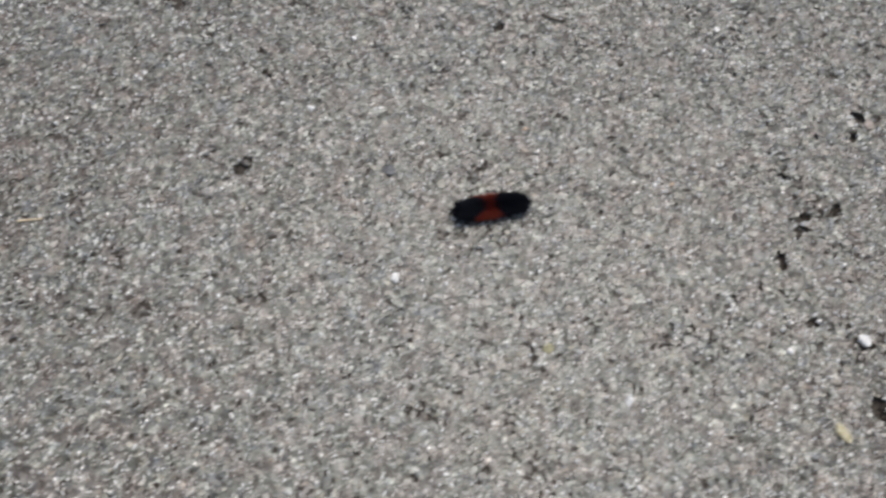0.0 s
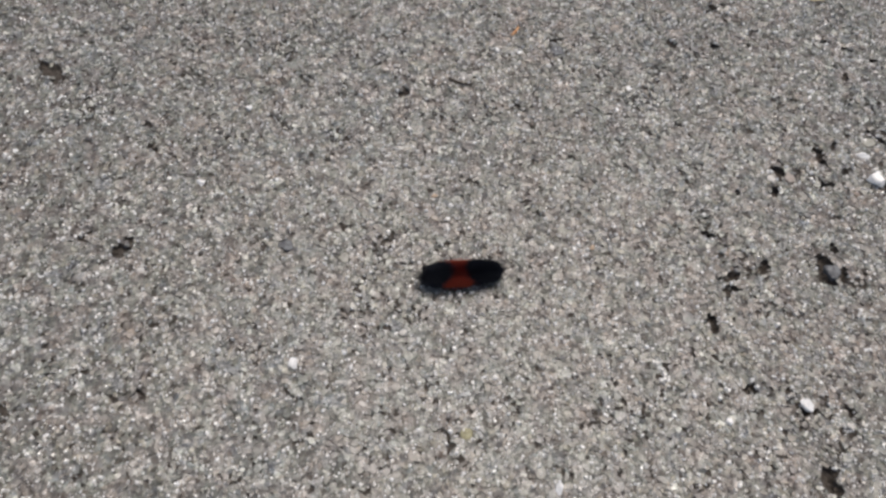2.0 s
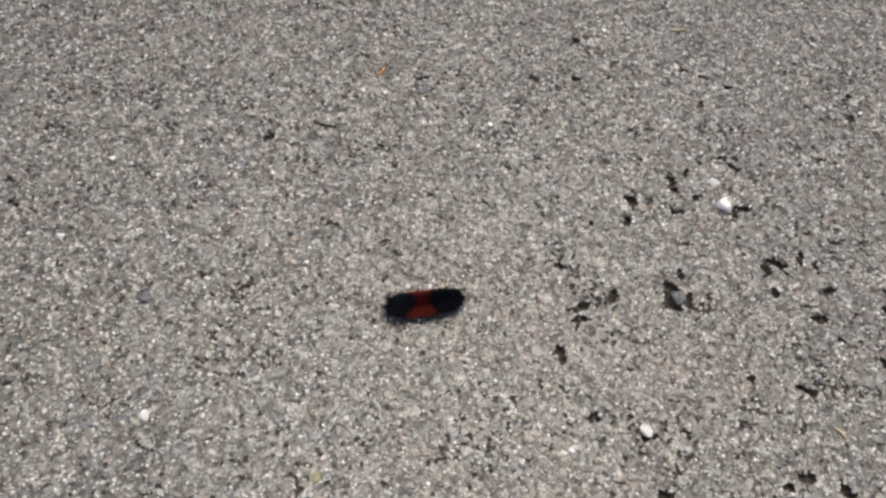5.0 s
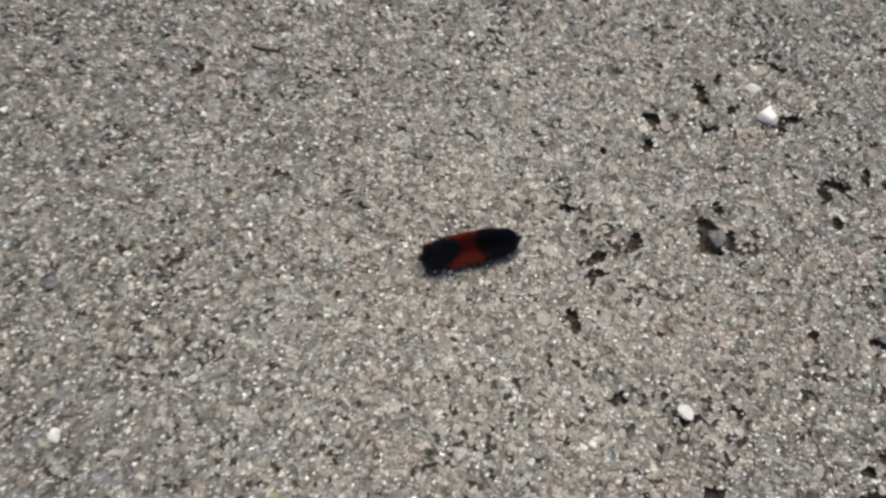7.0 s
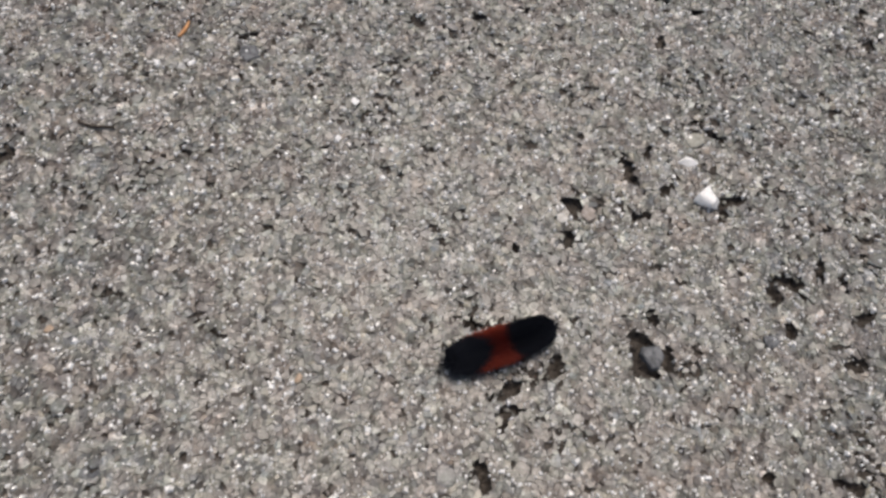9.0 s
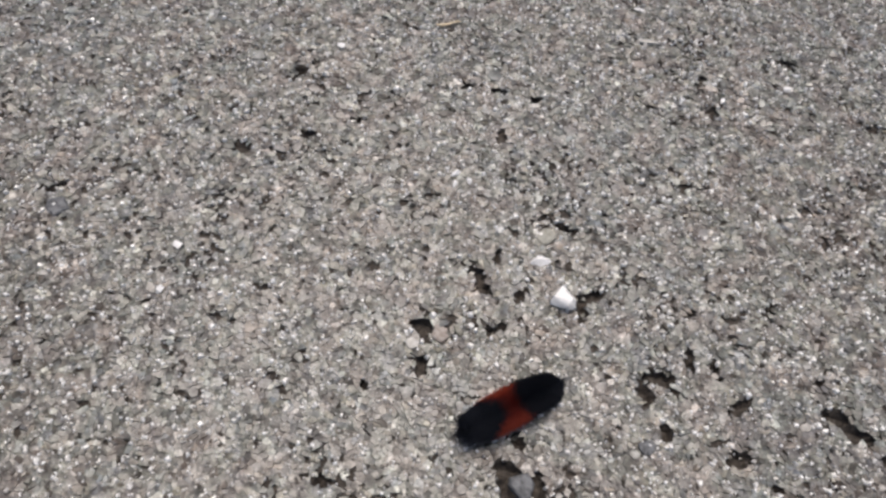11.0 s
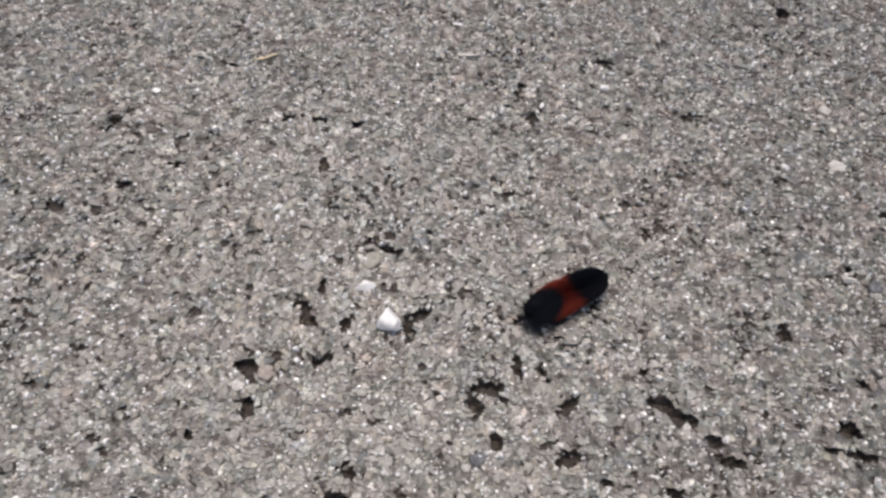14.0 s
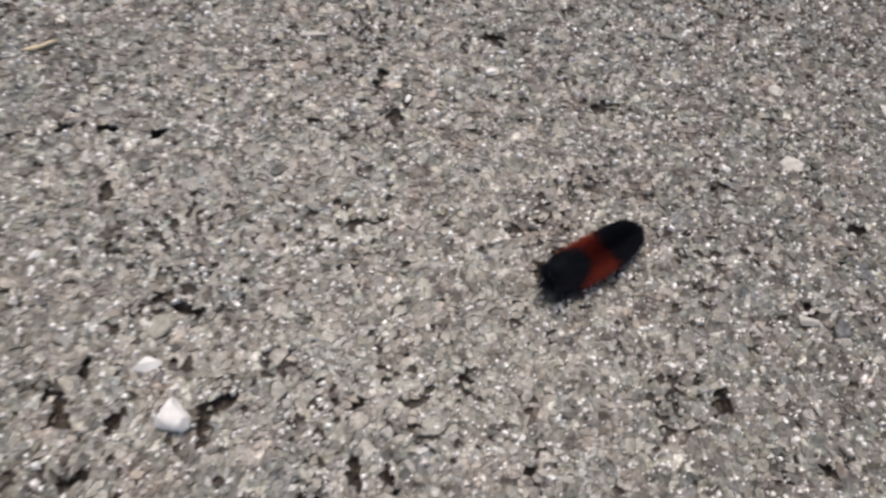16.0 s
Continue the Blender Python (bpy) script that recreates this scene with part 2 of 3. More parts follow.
def lattice_noise(x, y, size, seed):
    """Smooth noise from 0 to 1 over the plan, with lumps of that size in metres."""
    table = np.random.default_rng(seed).random((256, 256))
    u, v = x / size + 1000.0, y / size + 1000.0
    i, j = np.floor(u).astype(int), np.floor(v).astype(int)
    a, b = u - i, v - j
    a, b = a * a * (3 - 2 * a), b * b * (3 - 2 * b)
    at = lambda p, q: table[p % 256, q % 256]
    return (at(i, j) * (1 - a) + at(i + 1, j) * a) * (1 - b) + (at(i, j + 1) * (1 - a) + at(i + 1, j + 1) * a) * b


# ---- the worn asphalt ----
# Gaps where stones have come out, each along a short line, in millimetres: from x, y to x, y, half width.
GAPS_A = [(100.2, 104.8, 101.1, 100.9, 1.2), (100.8, 102.2, 92.1, 96.9, 0.9), (89.7, 96.9, 88.3, 94.9, 0.9), (89.4, 94.6, 94.1, 93.8, 1.1), (93.6, 92.8, 98.4, 90.7, 1.8), (96.9, 89, 99.6, 85.7, 2), (112.7, 85.5, 114.9, 88.6, 1.4), (114.7, 89.1, 119, 91.1, 1.1), (138.1, 93, 140.3, 87, 1.4), (139, 94.5, 144.6, 97.4, 1.6), (139.4, 84.2, 142.4, 83.3, 1.1), (144.9, 72.8, 151.6, 77.5, 0.7), (76.5, 62.6, 82.3, 64.4, 1.5), (79.8, 61.4, 84.5, 63.2, 1.7), (82, 58.9, 83.8, 57.4, 1.1), (84.6, 48.7, 85.6, 45.9, 1.9), (80.2, 48.5, 83.3, 49.2, 0.9), (87.8, 65.6, 92, 66.1, 0.7), (106.1, 68.7, 111.8, 71.4, 1.3)]
GAPS_B = [(99.1, 69.6, 102.6, 68.9, 0.9), (64.9, 122.7, 71.4, 124.2, 1), (114.6, 131.4, 115.3, 128, 1.2), (122, 125.7, 129.6, 124.5, 1.2), (140.2, 137.5, 141.9, 136.7, 1.2), (119.8, 112.2, 121.3, 111.1, 0.9), (124.5, 108.2, 126.4, 108.1, 1.2), (52.5, 82.4, 56, 82.7, 0.9), (239, 75, 245.6, 74.8, 1.8), (243.4, 72.9, 247.2, 70.9, 1.8), (249.4, 69, 254.5, 68.7, 2), (214.5, 113.5, 215.7, 112.9, 1.4), (205.4, 107.6, 207.7, 108.4, 1), (246.5, 108.1, 248.9, 103.3, 1), (211.4, 87.4, 213.7, 86.7, 0.9), (234.2, 86.2, 236.5, 85.9, 1.2), (260.9, 62.3, 264.2, 61.7, 1.8), (265.9, 61.1, 268.9, 60.6, 1.1), (263.3, 71.3, 265.5, 70.8, 0.9)]
GAPS_C = [(265.1, 54.7, 272.5, 54.8, 1.5), (245.9, 40.6, 248.7, 38.5, 1.7), (265.7, 37, 270.8, 37.2, 1.9), (263.5, 34.9, 266.7, 35.5, 1.7), (220.8, 39.7, 222.9, 39.9, 1.3), (230.1, 43.7, 235.3, 44.8, 0.6), (308.6, 65.6, 311.4, 65.1, 1.3), (294.1, 115.2, 295.2, 111.5, 1.9), (259.5, 40.7, 262.6, 39.9, 0.9), (63.3, 36, 66.7, 32.3, 1.2), (86.9, -51.9, 91.5, -57.4, 1.7), (124, -45.1, 129.2, -40.7, 1), (97, -72.4, 100.8, -72.8, 1), (118.4, -81.3, 119.3, -77.8, 1.3), (119.7, -76.4, 122.9, -78.2, 1.3), (151.7, -47.6, 157.3, -46.7, 1), (159.2, -48.8, 159.8, -46, 1), (145.9, -74.8, 150.8, -72.8, 1.3), (152.3, -69.8, 159.2, -69.9, 1)]
GAPS_D = [(164.4, -61.9, 167.1, -62.5, 1.6), (183.7, -12, 186, -11.3, 1.4), (209.8, -1.8, 218.1, -0.5, 1.7), (167.8, -98.7, 173.2, -102.3, 2.8), (166.6, -95.9, 169.8, -95.6, 1.9), (225.5, -50.4, 229.6, -47.7, 1.9), (219.8, -57.8, 223, -57.6, 1.6), (246.5, -44.9, 248.1, -44.9, 2.6), (-58, -163.4, -41.2, -152.2, 1), (-17.7, -136.5, -8, -131.2, 1), (-9.9, -131.3, -4.4, -133.7, 1), (9.4, -170.4, 11.4, -167.9, 1), (10.3, -161.1, 13.3, -157.3, 1), (10.8, -182.8, 17, -181.3, 1), (7.3, -185.1, 13.1, -190.2, 1), (-23.3, -196.1, -19.2, -191.6, 1), (-21.7, -217, -16.1, -209.3, 0.9), (23.2, -96.7, 25.1, -93.3, 1), (46.7, -107.9, 52.4, -108.1, 0.9)]
GAPS_E = [(62.1, -115.6, 70.6, -117.8, 0.6), (58, -145.5, 69.7, -135.3, 0.6), (63.8, -169.5, 66.8, -168.7, 1), (327.8, 151, 329.4, 148.4, 1.4), (334.6, 139.8, 339.4, 140, 0.6), (335.3, 143.5, 335.3, 140.5, 0.8), (294.9, 129.3, 296.7, 128.3, 0.8), (302.6, 132.2, 307.3, 132.7, 0.6), (287.4, 139.1, 290.2, 139.1, 0.8), (282.1, 144.2, 284.9, 143.5, 1), (290.4, 153.3, 295.2, 153.3, 1), (284.4, 163.9, 289.3, 164.6, 0.8), (291.8, 146.5, 298.5, 147.3, 0.8), (317.4, 145.5, 321.4, 146.4, 0.8), (307.7, 144.3, 310.4, 143.2, 1), (336.7, 124.9, 339.3, 124.2, 0.9), (348.4, 184, 351.4, 183.9, 1.3), (180.8, 99.8, 183.9, 101.9, 1.2), (172.4, 104.2, 174.8, 105.4, 0.7)]
GAPS_F = [(161.9, 96.8, 163.6, 96.5, 0.8), (236.5, 88, 237, 87.3, 0.8), (122.6, 17.8, 127.5, 17.1, 2), (123.3, 13, 127, 8.5, 1.1), (125.8, 12.4, 127.6, 8.2, 1.7), (128.5, 6.2, 134.8, 7.6, 1.9), (135.8, 18.8, 138.2, 13, 1.7), (140.3, 11.7, 150.4, 16.5, 0.4), (125.1, 30.7, 127.8, 28.1, 1.6), (118.5, 32.8, 122.3, 32, 0.9), (160.7, 24.7, 163.2, 24.2, 1.1), (154.6, 9.5, 157.4, 6, 0.7), (98.1, -3.4, 98.6, -8.3, 2), (92.5, -12.9, 96.9, -12.5, 1.1), (85.8, -22.1, 88.7, -20.8, 1.7), (81.9, -26.4, 85.1, -26, 1.3), (88.7, -29.2, 93.5, -27, 1.5), (87.2, -32, 88.2, -36.1, 1.7), (169.9, 70.1, 176.5, 70.9, 2.2), (176.5, 67.8, 181.1, 65.3, 1.2)]
GAPS_G = [(168.1, 62.6, 171.2, 60.5, 1.7), (184, 83.1, 185.7, 78.2, 1.5), (194.6, 82.1, 197.2, 74.9, 1.2), (179, 50.3, 180, 46.9, 1.6), (203.9, 64.8, 208.3, 69.9, 1.4), (204.4, 44, 209.4, 47.9, 1.9)]
GAPS_H = [(-86.6, 72.6, -81.7, 68.8, 1.1), (-84.4, 75.2, -80.0, 79.6, 1.2), (-77.2, 64.8, -70.8, 66.7, 1.0), (-71.3, 69.4, -71.7, 72.6, 1.0)]
GAPS = GAPS_A + GAPS_B + GAPS_C + GAPS_D + GAPS_E + GAPS_F + GAPS_G + GAPS_H
# Rounder hollows, in millimetres: x, y, half width, half depth.
DEEP_A = [(-11, 170, 2, 2.4), (6, 137, 2.6, 1.3), (24, 153, 3.2, 1.1), (30, 217, 2.9, 1.3), (34, 173, 2.8, 1.2), (64, -4, 1.8, 2.1), (65, 190, 3.4, 1.1), (80, 192, 2.8, 1), (98, 192, 1.6, 2.1), (181.5, -105.3, 1.8, 1.8), (233.5, -86.5, 5.9, 1.8), (314, 316, 3.6, 3.7), (317, 75, 4.1, 2.9), (321, 65, 6, 1.5), (325, 96, 1.9, 2)]
DEEP = DEEP_A
SHALLOW_A = [(-319, -136.6, 12.8, 4.6), (-242.8, -132.4, 4, 1.8), (-227.9, -142.7, 4.5, 1.6), (-213, -210.1, 3.6, 1.4), (-192.1, -202.9, 4.5, 4.3), (-192.4, -195.9, 3, 2.2), (-137, -21, 2.6, 3.8), (-125.2, -254.1, 2.8, 1.8), (-106.2, -195.5, 4.1, 1.4), (-107, -122, 5, 1.8), (-74, 13, 3.2, 1.4), (-65, -52, 3.3, 1.2), (-64, -213, 4.5, 1.5)]
SHALLOW_B = [(-22, -50, 2.5, 0.9), (-20, 121, 4.6, 2.6), (5, 44, 4.3, 1.7), (15, 60, 3.2, 1.1), (88, -77, 2.4, 2.6), (89, 165, 2.4, 3.7), (174, 228, 2.5, 5.7), (175, 164, 4.2, 1.1), (181, 212, 1.9, 4.3), (182, 166, 3.1, 1.1), (216, 257, 4.1, 3.1), (259, 228, 4.5, 2.2), (262, 229, 3.6, 1.7), (301, 197, 3.2, 1.5), (357, 208, 2.5, 1.9)]
SHALLOW = SHALLOW_A + SHALLOW_B


def along(x, y, row):
    """Distance from a gap's line as a share of its half width, and the nearest place on that line."""
    ax, ay, bx, by, wide = (v / 1000 for v in row)
    wide = max(wide, 0.0009) * (1.25 if wide > 0.0012 else 1.0)
    u = np.clip(((x - ax) * (bx - ax) + (y - ay) * (by - ay)) / max((bx - ax) ** 2 + (by - ay) ** 2, 1e-9), 0, 1)
    mx, my = ax + u * (bx - ax), ay + u * (by - ay)
    return np.hypot(x - mx, y - my) / wide, mx, my


def hollow(x, y):
    """How far into a hollow a place lies (0 to 1), and the hollow's depth in metres."""
    inside, depth = np.zeros_like(x), np.zeros_like(x)
    wobble = 0.6 * (lattice_noise(x, y, 0.0032, 3) - 0.5) + 0.35 * (lattice_noise(x, y, 0.0014, 4) - 0.5)

    def sink(near, d, share, narrow):
        m = np.clip((1.13 - d - wobble[near]) / 0.27, 0, 1) * (0.55 + 0.45 * share)
        inside[near] = np.maximum(inside[near], m)
        depth[near] = np.maximum(depth[near], (0.0014 + 0.0009 * min(narrow, 4.5)) * m * share)

    for row in GAPS:
        ax, ay, bx, by, wide = row
        reach = wide * 2 + 1.5
        near = (x > (min(ax, bx) - reach) / 1000) & (x < (max(ax, bx) + reach) / 1000)
        near &= (y > (min(ay, by) - reach) / 1000) & (y < (max(ay, by) + reach) / 1000)
        if near.any():
            sink(near, along(x[near], y[near], row)[0], 1.0 if wide > 1.15 else 0.1, wide)
    for rows, share in ((DEEP, 1.0), (SHALLOW, 0.5)):
        for px, py, rx, ry in rows:
            rx, ry = max(rx, 1.2) * (0.95 + 0.25 * share), max(ry, 1.2) * (0.95 + 0.25 * share)
            near = np.abs(x - px / 1000) < rx * 0.002
            near &= np.abs(y - py / 1000) < ry * 0.002
            if near.any():
                sink(near, np.hypot((x[near] - px / 1000) / (rx / 1000), (y[near] - py / 1000) / (ry / 1000)), share, min(rx, ry))
    return inside, depth


def cleared(x, y):
    """Moves corners of grains that hang over a gap back to its rim."""
    wobble = 0.6 * (lattice_noise(x, y, 0.0032, 3) - 0.5)
    for row in GAPS:
        d, mx, my = along(x, y, row)
        d = d + wobble
        over = np.where((d < 1.0) & (d > 0.4), 1.0 / np.maximum(d, 0.4), 1.0)
        x, y = mx + (x - mx) * over, my + (y - my) * over
    return x, y


def relief(x, y):
    return 0.0022 * (lattice_noise(x, y, 0.06, 11) - 0.5) + 0.0014 * (lattice_noise(x, y, 0.018, 12) - 0.5) + 0.0007 * (lattice_noise(x, y, 0.005, 13) - 0.5)


def spread_axis(low, high, step):
    far = [0.02 * 1.7**k for k in range(20)]
    return np.concatenate([[low - d for d in reversed(far)], np.arange(low, high, step), [high + d for d in far]])


LINE_A, LINE_B = np.array([-0.14, -0.16]), np.array([0.23, 0.18])


def off_line(x, y):
    """Distance in the plan from the strip that the caterpillar crosses."""
    p = np.stack([x, y], 1) - LINE_A
    way = LINE_B - LINE_A
    u = np.clip(p @ way / (way @ way), 0, 1)
    return np.hypot(*(p - u[:, None] * way).T)


def build_ground():
    xs, ys = spread_axis(-0.5, 0.5, 0.0021), spread_axis(-0.5, 0.5, 0.0021)
    x, y = (a.ravel() for a in np.meshgrid(xs, ys))
    _, deep = hollow(x, y)
    near = np.clip(1.6 - np.hypot(x, y) / 0.5, 0, 1)
    z = (relief(x, y) - 0.0008 + 0.0006 * (lattice_noise(x, y, 0.0025, 14) - 0.5)) * near - deep
    n, rows = len(xs), len(ys)
    k = np.arange(n * (rows - 1)).reshape(rows - 1, n)[:, :-1].ravel()
    faces = np.stack([k, k + 1, k + n + 1, k + n], 1)
    ob = new("ground", mesh_of("ground", np.stack([x, y, z], 1), [faces], MASTIC))
    ob.data.materials.append(ASPHALT)
    middle = faces[:, 0]
    edge = 0.284 + 0.006 * (lattice_noise(x[middle], y[middle], 0.004, 15) - 0.5)
    ob.data.polygons.foreach_set("material_index", ((off_line(x[middle], y[middle]) > edge) | (np.maximum(np.abs(x[middle]), np.abs(y[middle])) > 0.49)).astype(np.int32))
    return tagged(ob, "worn grey asphalt with exposed fine stone and dark hollows", "asphalt", kind="structure")


ground = build_ground()
# Embedded larger stones: x, y, radius in millimetres.
SET_STONES = [(131.6, 13.7, 5.6, SLATE), (-77.2, 69.1, 5.4, SLATE), (173, 41, 3.6, SLATE), (-123, -149, 5.4, SLATE), (331, 211, 4.8, PALE), (119, 118.6, 4.6, BUFF), (78.5, 55, 2.9, PALE),
              (88, 62, 3.9, PINK), (14.7, -180.3, 3.2, OLIVE), (338.2, 143.9, 4.2, SLATE), (142, 230, 3.4, PINK), (375, 243, 4.0, PALE), (329, 247, 3.2, PALE), (216, 239, 2.8, PALE)]


def stone_meshes(count, fewest=5, most=8, least=0.68, widest=1.2):
    """Low worn stones with a broken outline and a nearly flat, tilted top."""
    made = []
    for k in range(count):
        n = int(RNG.integers(fewest, most))
        ang = np.sort((np.arange(n) + RNG.uniform(-0.3, 0.3, n)) / n * 2 * np.pi)
        rad = RNG.uniform(least, widest, n)
        tilt = RNG.uniform(-0.07, 0.07, 2)
        rings = []
        for scale, up in ((1.05, -0.45), (1.0, 0.0), (0.85, 0.13), (0.45, 0.16)):
            px, py = np.cos(ang) * rad * scale, np.sin(ang) * rad * scale
            rings.append(np.stack([px, py, up + tilt[0] * px + tilt[1] * py + RNG.uniform(-0.02, 0.02, n)], 1))
        k0 = np.arange(n)
        sides = np.concatenate([np.stack([k0 + r * n, (k0 + 1) % n + r * n, (k0 + 1) % n + (r + 1) * n, k0 + (r + 1) * n], 1) for r in range(3)])
        made.append((np.concatenate(rings), sides, 3 * n + k0[None, :]))
    return made


def build_aggregate():
    shapes = stone_meshes(14)
    meshes = [mesh_of("stone", v, [f, g], STONE) for v, f, g in shapes]
    broken = stone_meshes(3, 10, 13, 0.86, 1.12)
    slabs = stone_meshes(3, 6, 9, 0.78, 1.16)
    special = {m: [mesh_of("stone", v * 0.0045, [f, g], m) for v, f, g in (slabs if m is SLATE else broken)] for m in (SLATE, PALE, BUFF, OLIVE, PINK)}
    taken = [(px / 1000, py / 1000, r / 1000) for px, py, r, _ in SET_STONES]

    def lay(mesh, px, py, r, up=0.0, size=1.0):
        ob = new("stone", mesh)
        ob.parent = ground
        high = float(relief(np.array([px]), np.array([py]))[0])
        ob.matrix_basis = Matrix.LocRotScale((px, py, high + up), Euler((0, 0, RNG.uniform(0, 6.28))), (r / size, r * RNG.uniform(0.78, 1.0) / size, r * (0.8 if size < 1 else 0.62) / size))
        return ob

    for n, (px, py, r, m) in enumerate(SET_STONES):
        lay(special[m][n % 3], px / 1000, py / 1000, r / 1000, 0.0004, 0.0045)
    # Larger stones, bedded one by one where there is room; those far from the strip go into the joined rest.
    want = np.concatenate([RNG.uniform(0.0044, 0.0054, 90), RNG.uniform(0.0032, 0.0044, 500), RNG.uniform(0.0021, 0.0032, 3600)])
    want = -np.sort(-want)
    spots = RNG.uniform((-0.49, -0.49), (0.49, 0.49), (len(want), 2))
    keep = off_line(*spots.T) < 0.295
    for a in np.arange(7):
        far = 0.95 * want * (a > 0)
        keep &= hollow(spots[:, 0] + far * math.cos(a), spots[:, 1] + far * math.sin(a))[0] < 0.05
    placed, filled = np.zeros((len(want) + len(taken), 3)), len(taken)
    placed[:filled] = taken
    single, rest = 0, []
    for (px, py), r in zip(spots[keep], want[keep]):
        others = placed[:filled]
        if (np.hypot(others[:, 0] - px, others[:, 1] - py) < (others[:, 2] + r) * 1.0).any():
            continue
        placed[filled] = px, py, r
        filled += 1
        if single < 290 and off_line(np.array([px]), np.array([py]))[0] < 0.13:
            lay(meshes[single % len(meshes)], px, py, r)
            single += 1
        else:
            rest.append((px, py, r))
    placed = placed[:filled]
    # A raster of the plan, half a millimetre a cell: where a stone's bare top lies.
    covered = np.zeros((2000, 2000), bool)
    for px, py, r in placed:
        a, b, w = int((px + 0.5) / 0.0005), int((py + 0.5) / 0.0005), int(r / 0.0005) + 1
        a0, b0 = max(a - w, 0), max(b - w, 0)
        gi, gj = np.meshgrid(np.arange(a0, min(a + w, 2000)), np.arange(b0, min(b + w, 2000)), indexing="ij")
        covered[a0:a + w, b0:b + w] |= np.hypot(gi * 0.0005 - 0.5 - px, gj * 0.0005 - 0.5 - py) < r * 0.75

    # Keeps grains, grit and specks off the flat black patch.
    def off_patch(x, y):
        return np.hypot(x - 0.233, y + 0.072) > 0.0088

    def bare(x, y):
        return ~covered[np.clip(((x + 0.5) / 0.0005).astype(int), 0, 1999), np.clip(((y + 0.5) / 0.0005).astype(int), 0, 1999)]

    # Fine grains fill what is left: a close, uneven mosaic of worn grains with some missing.
    step = 0.0023
    nu, nv = int(1.0 / step), int(1.0 / (step * 0.866))
    iu, iv = (a.ravel() for a in np.meshgrid(np.arange(nu), np.arange(nv)))
    mid_x, mid_y = (iu + 0.5 * (iv % 2)) * step - 0.5, iv * step * 0.866 - 0.5
    ok = (off_line(mid_x, mid_y) < 0.292) & (np.maximum(np.abs(mid_x), np.abs(mid_y)) < 0.495)
    mid_x, mid_y = mid_x[ok], mid_y[ok]
    n = 6
    ang = (np.arange(n) + 0.5) / n * 2 * np.pi
    reach = step / math.sqrt(3)
    ox, oy = mid_x[:, None] + np.cos(ang) * reach, mid_y[:, None] + np.sin(ang) * reach

    def shaken(px, py):
        """Corners shared by neighbours move together, so that the grains differ in size and outline."""
        qx, qy = np.round(px / (reach * 0.5)).astype(int), np.round(py / (reach * 0.5)).astype(int)
        mix = (qx * 73856093) ^ (qy * 19349663)
        ra, rb = (mix * 2654435761 % 1000003) / 1000003.0, (mix * 40503 % 999983) / 999983.0
        sx = px + (ra - 0.5) * step * 0.62 + 0.0034 * (lattice_noise(px, py, 0.0062, 21) - 0.5) + 0.0022 * (lattice_noise(px, py, 0.0034, 23) - 0.5)
        sy = py + (rb - 0.5) * step * 0.62 + 0.0034 * (lattice_noise(px, py, 0.0062, 22) - 0.5) + 0.0022 * (lattice_noise(px, py, 0.0034, 24) - 0.5)
        return sx, sy

    ox, oy = shaken(ox, oy)
    gx, gy = ox.mean(1), oy.mean(1)
    inside, sunk = hollow(gx, gy)
    clear = off_patch(gx, gy) & ((inside < 0.25) | (RNG.random(len(gx)) < np.where(inside > 0.6, 0.05, 0.4)))
    clump = lattice_noise(gx, gy, 0.012, 25) + 0.4 * lattice_noise(gx, gy, 0.04, 26)
    clear &= RNG.random(len(gx)) > 0.02 + 0.3 * np.clip((clump - 0.9) * 4, 0, 1)
    order = np.argsort(gx)
    sx = gx[order]
    for px, py, r in placed:
        a, b = np.searchsorted(sx, (px - r, px + r))
        some = order[a:b]
        clear[some] &= np.hypot(gx[some] - px, gy[some] - py) > r * 0.72
    gx, gy, ox, oy, sunk = gx[clear], gy[clear], ox[clear], oy[clear], sunk[clear]
    base = (relief(gx, gy) - sunk * 0.9)[:, None]
    rim = (hollow(gx, gy)[0] < 0.3) & (hollow(ox[:, 0], oy[:, 0])[0] + hollow(ox[:, 2], oy[:, 2])[0] + hollow(ox[:, 4], oy[:, 4])[0] > 0)
    ox[rim], oy[rim] = cleared(ox[rim], oy[rim])
    rough = lattice_noise(gx, gy, 0.009, 27)[:, None]
    height = RNG.uniform(0.0, 0.0002, (len(gx), 1)) + 0.00035 * (RNG.random((len(gx), 1)) < 0.12) + 0.0002 * rough
    lean = RNG.normal(0, 0.11, (2, len(gx), 1)) * (0.5 + rough)
    shrink = RNG.uniform(0.86, 1.05, (len(gx), n))
    dx, dy = ox - gx[:, None], oy - gy[:, None]
    low = np.stack([gx[:, None] + dx * 1.1, gy[:, None] + dy * 1.1, base - 0.00012 + 0 * dx], 2)
    top = np.stack([gx[:, None] + dx * shrink, gy[:, None] + dy * shrink, base + height + lean[0] * dx + lean[1] * dy + RNG.uniform(-0.00012, 0.00012, dx.shape)], 2)
    verts = np.concatenate([low, top], 1).reshape(-1, 3)
    k = np.arange(len(gx))[:, None] * 2 * n
    j = np.arange(n)[None, :]
    sides = np.stack([k + j, k + (j + 1) % n, k + n + (j + 1) % n, k + n + j], 2).reshape(-1, 4)
    tops = k + n + j
    all_verts, all_faces = [verts], [sides, tops]
    # Crushed grit lies over the mosaic, in all tones.
    count = 70000
    cx, cy = RNG.uniform(-0.49, 0.49, count), RNG.uniform(-0.49, 0.49, count)
    ok = (off_line(cx, cy) < 0.292) & (hollow(cx, cy)[0] < 0.3) & off_patch(cx, cy) & (bare(cx, cy) | (RNG.random(count) < 0.3))
    cx, cy = cx[ok], cy[ok]
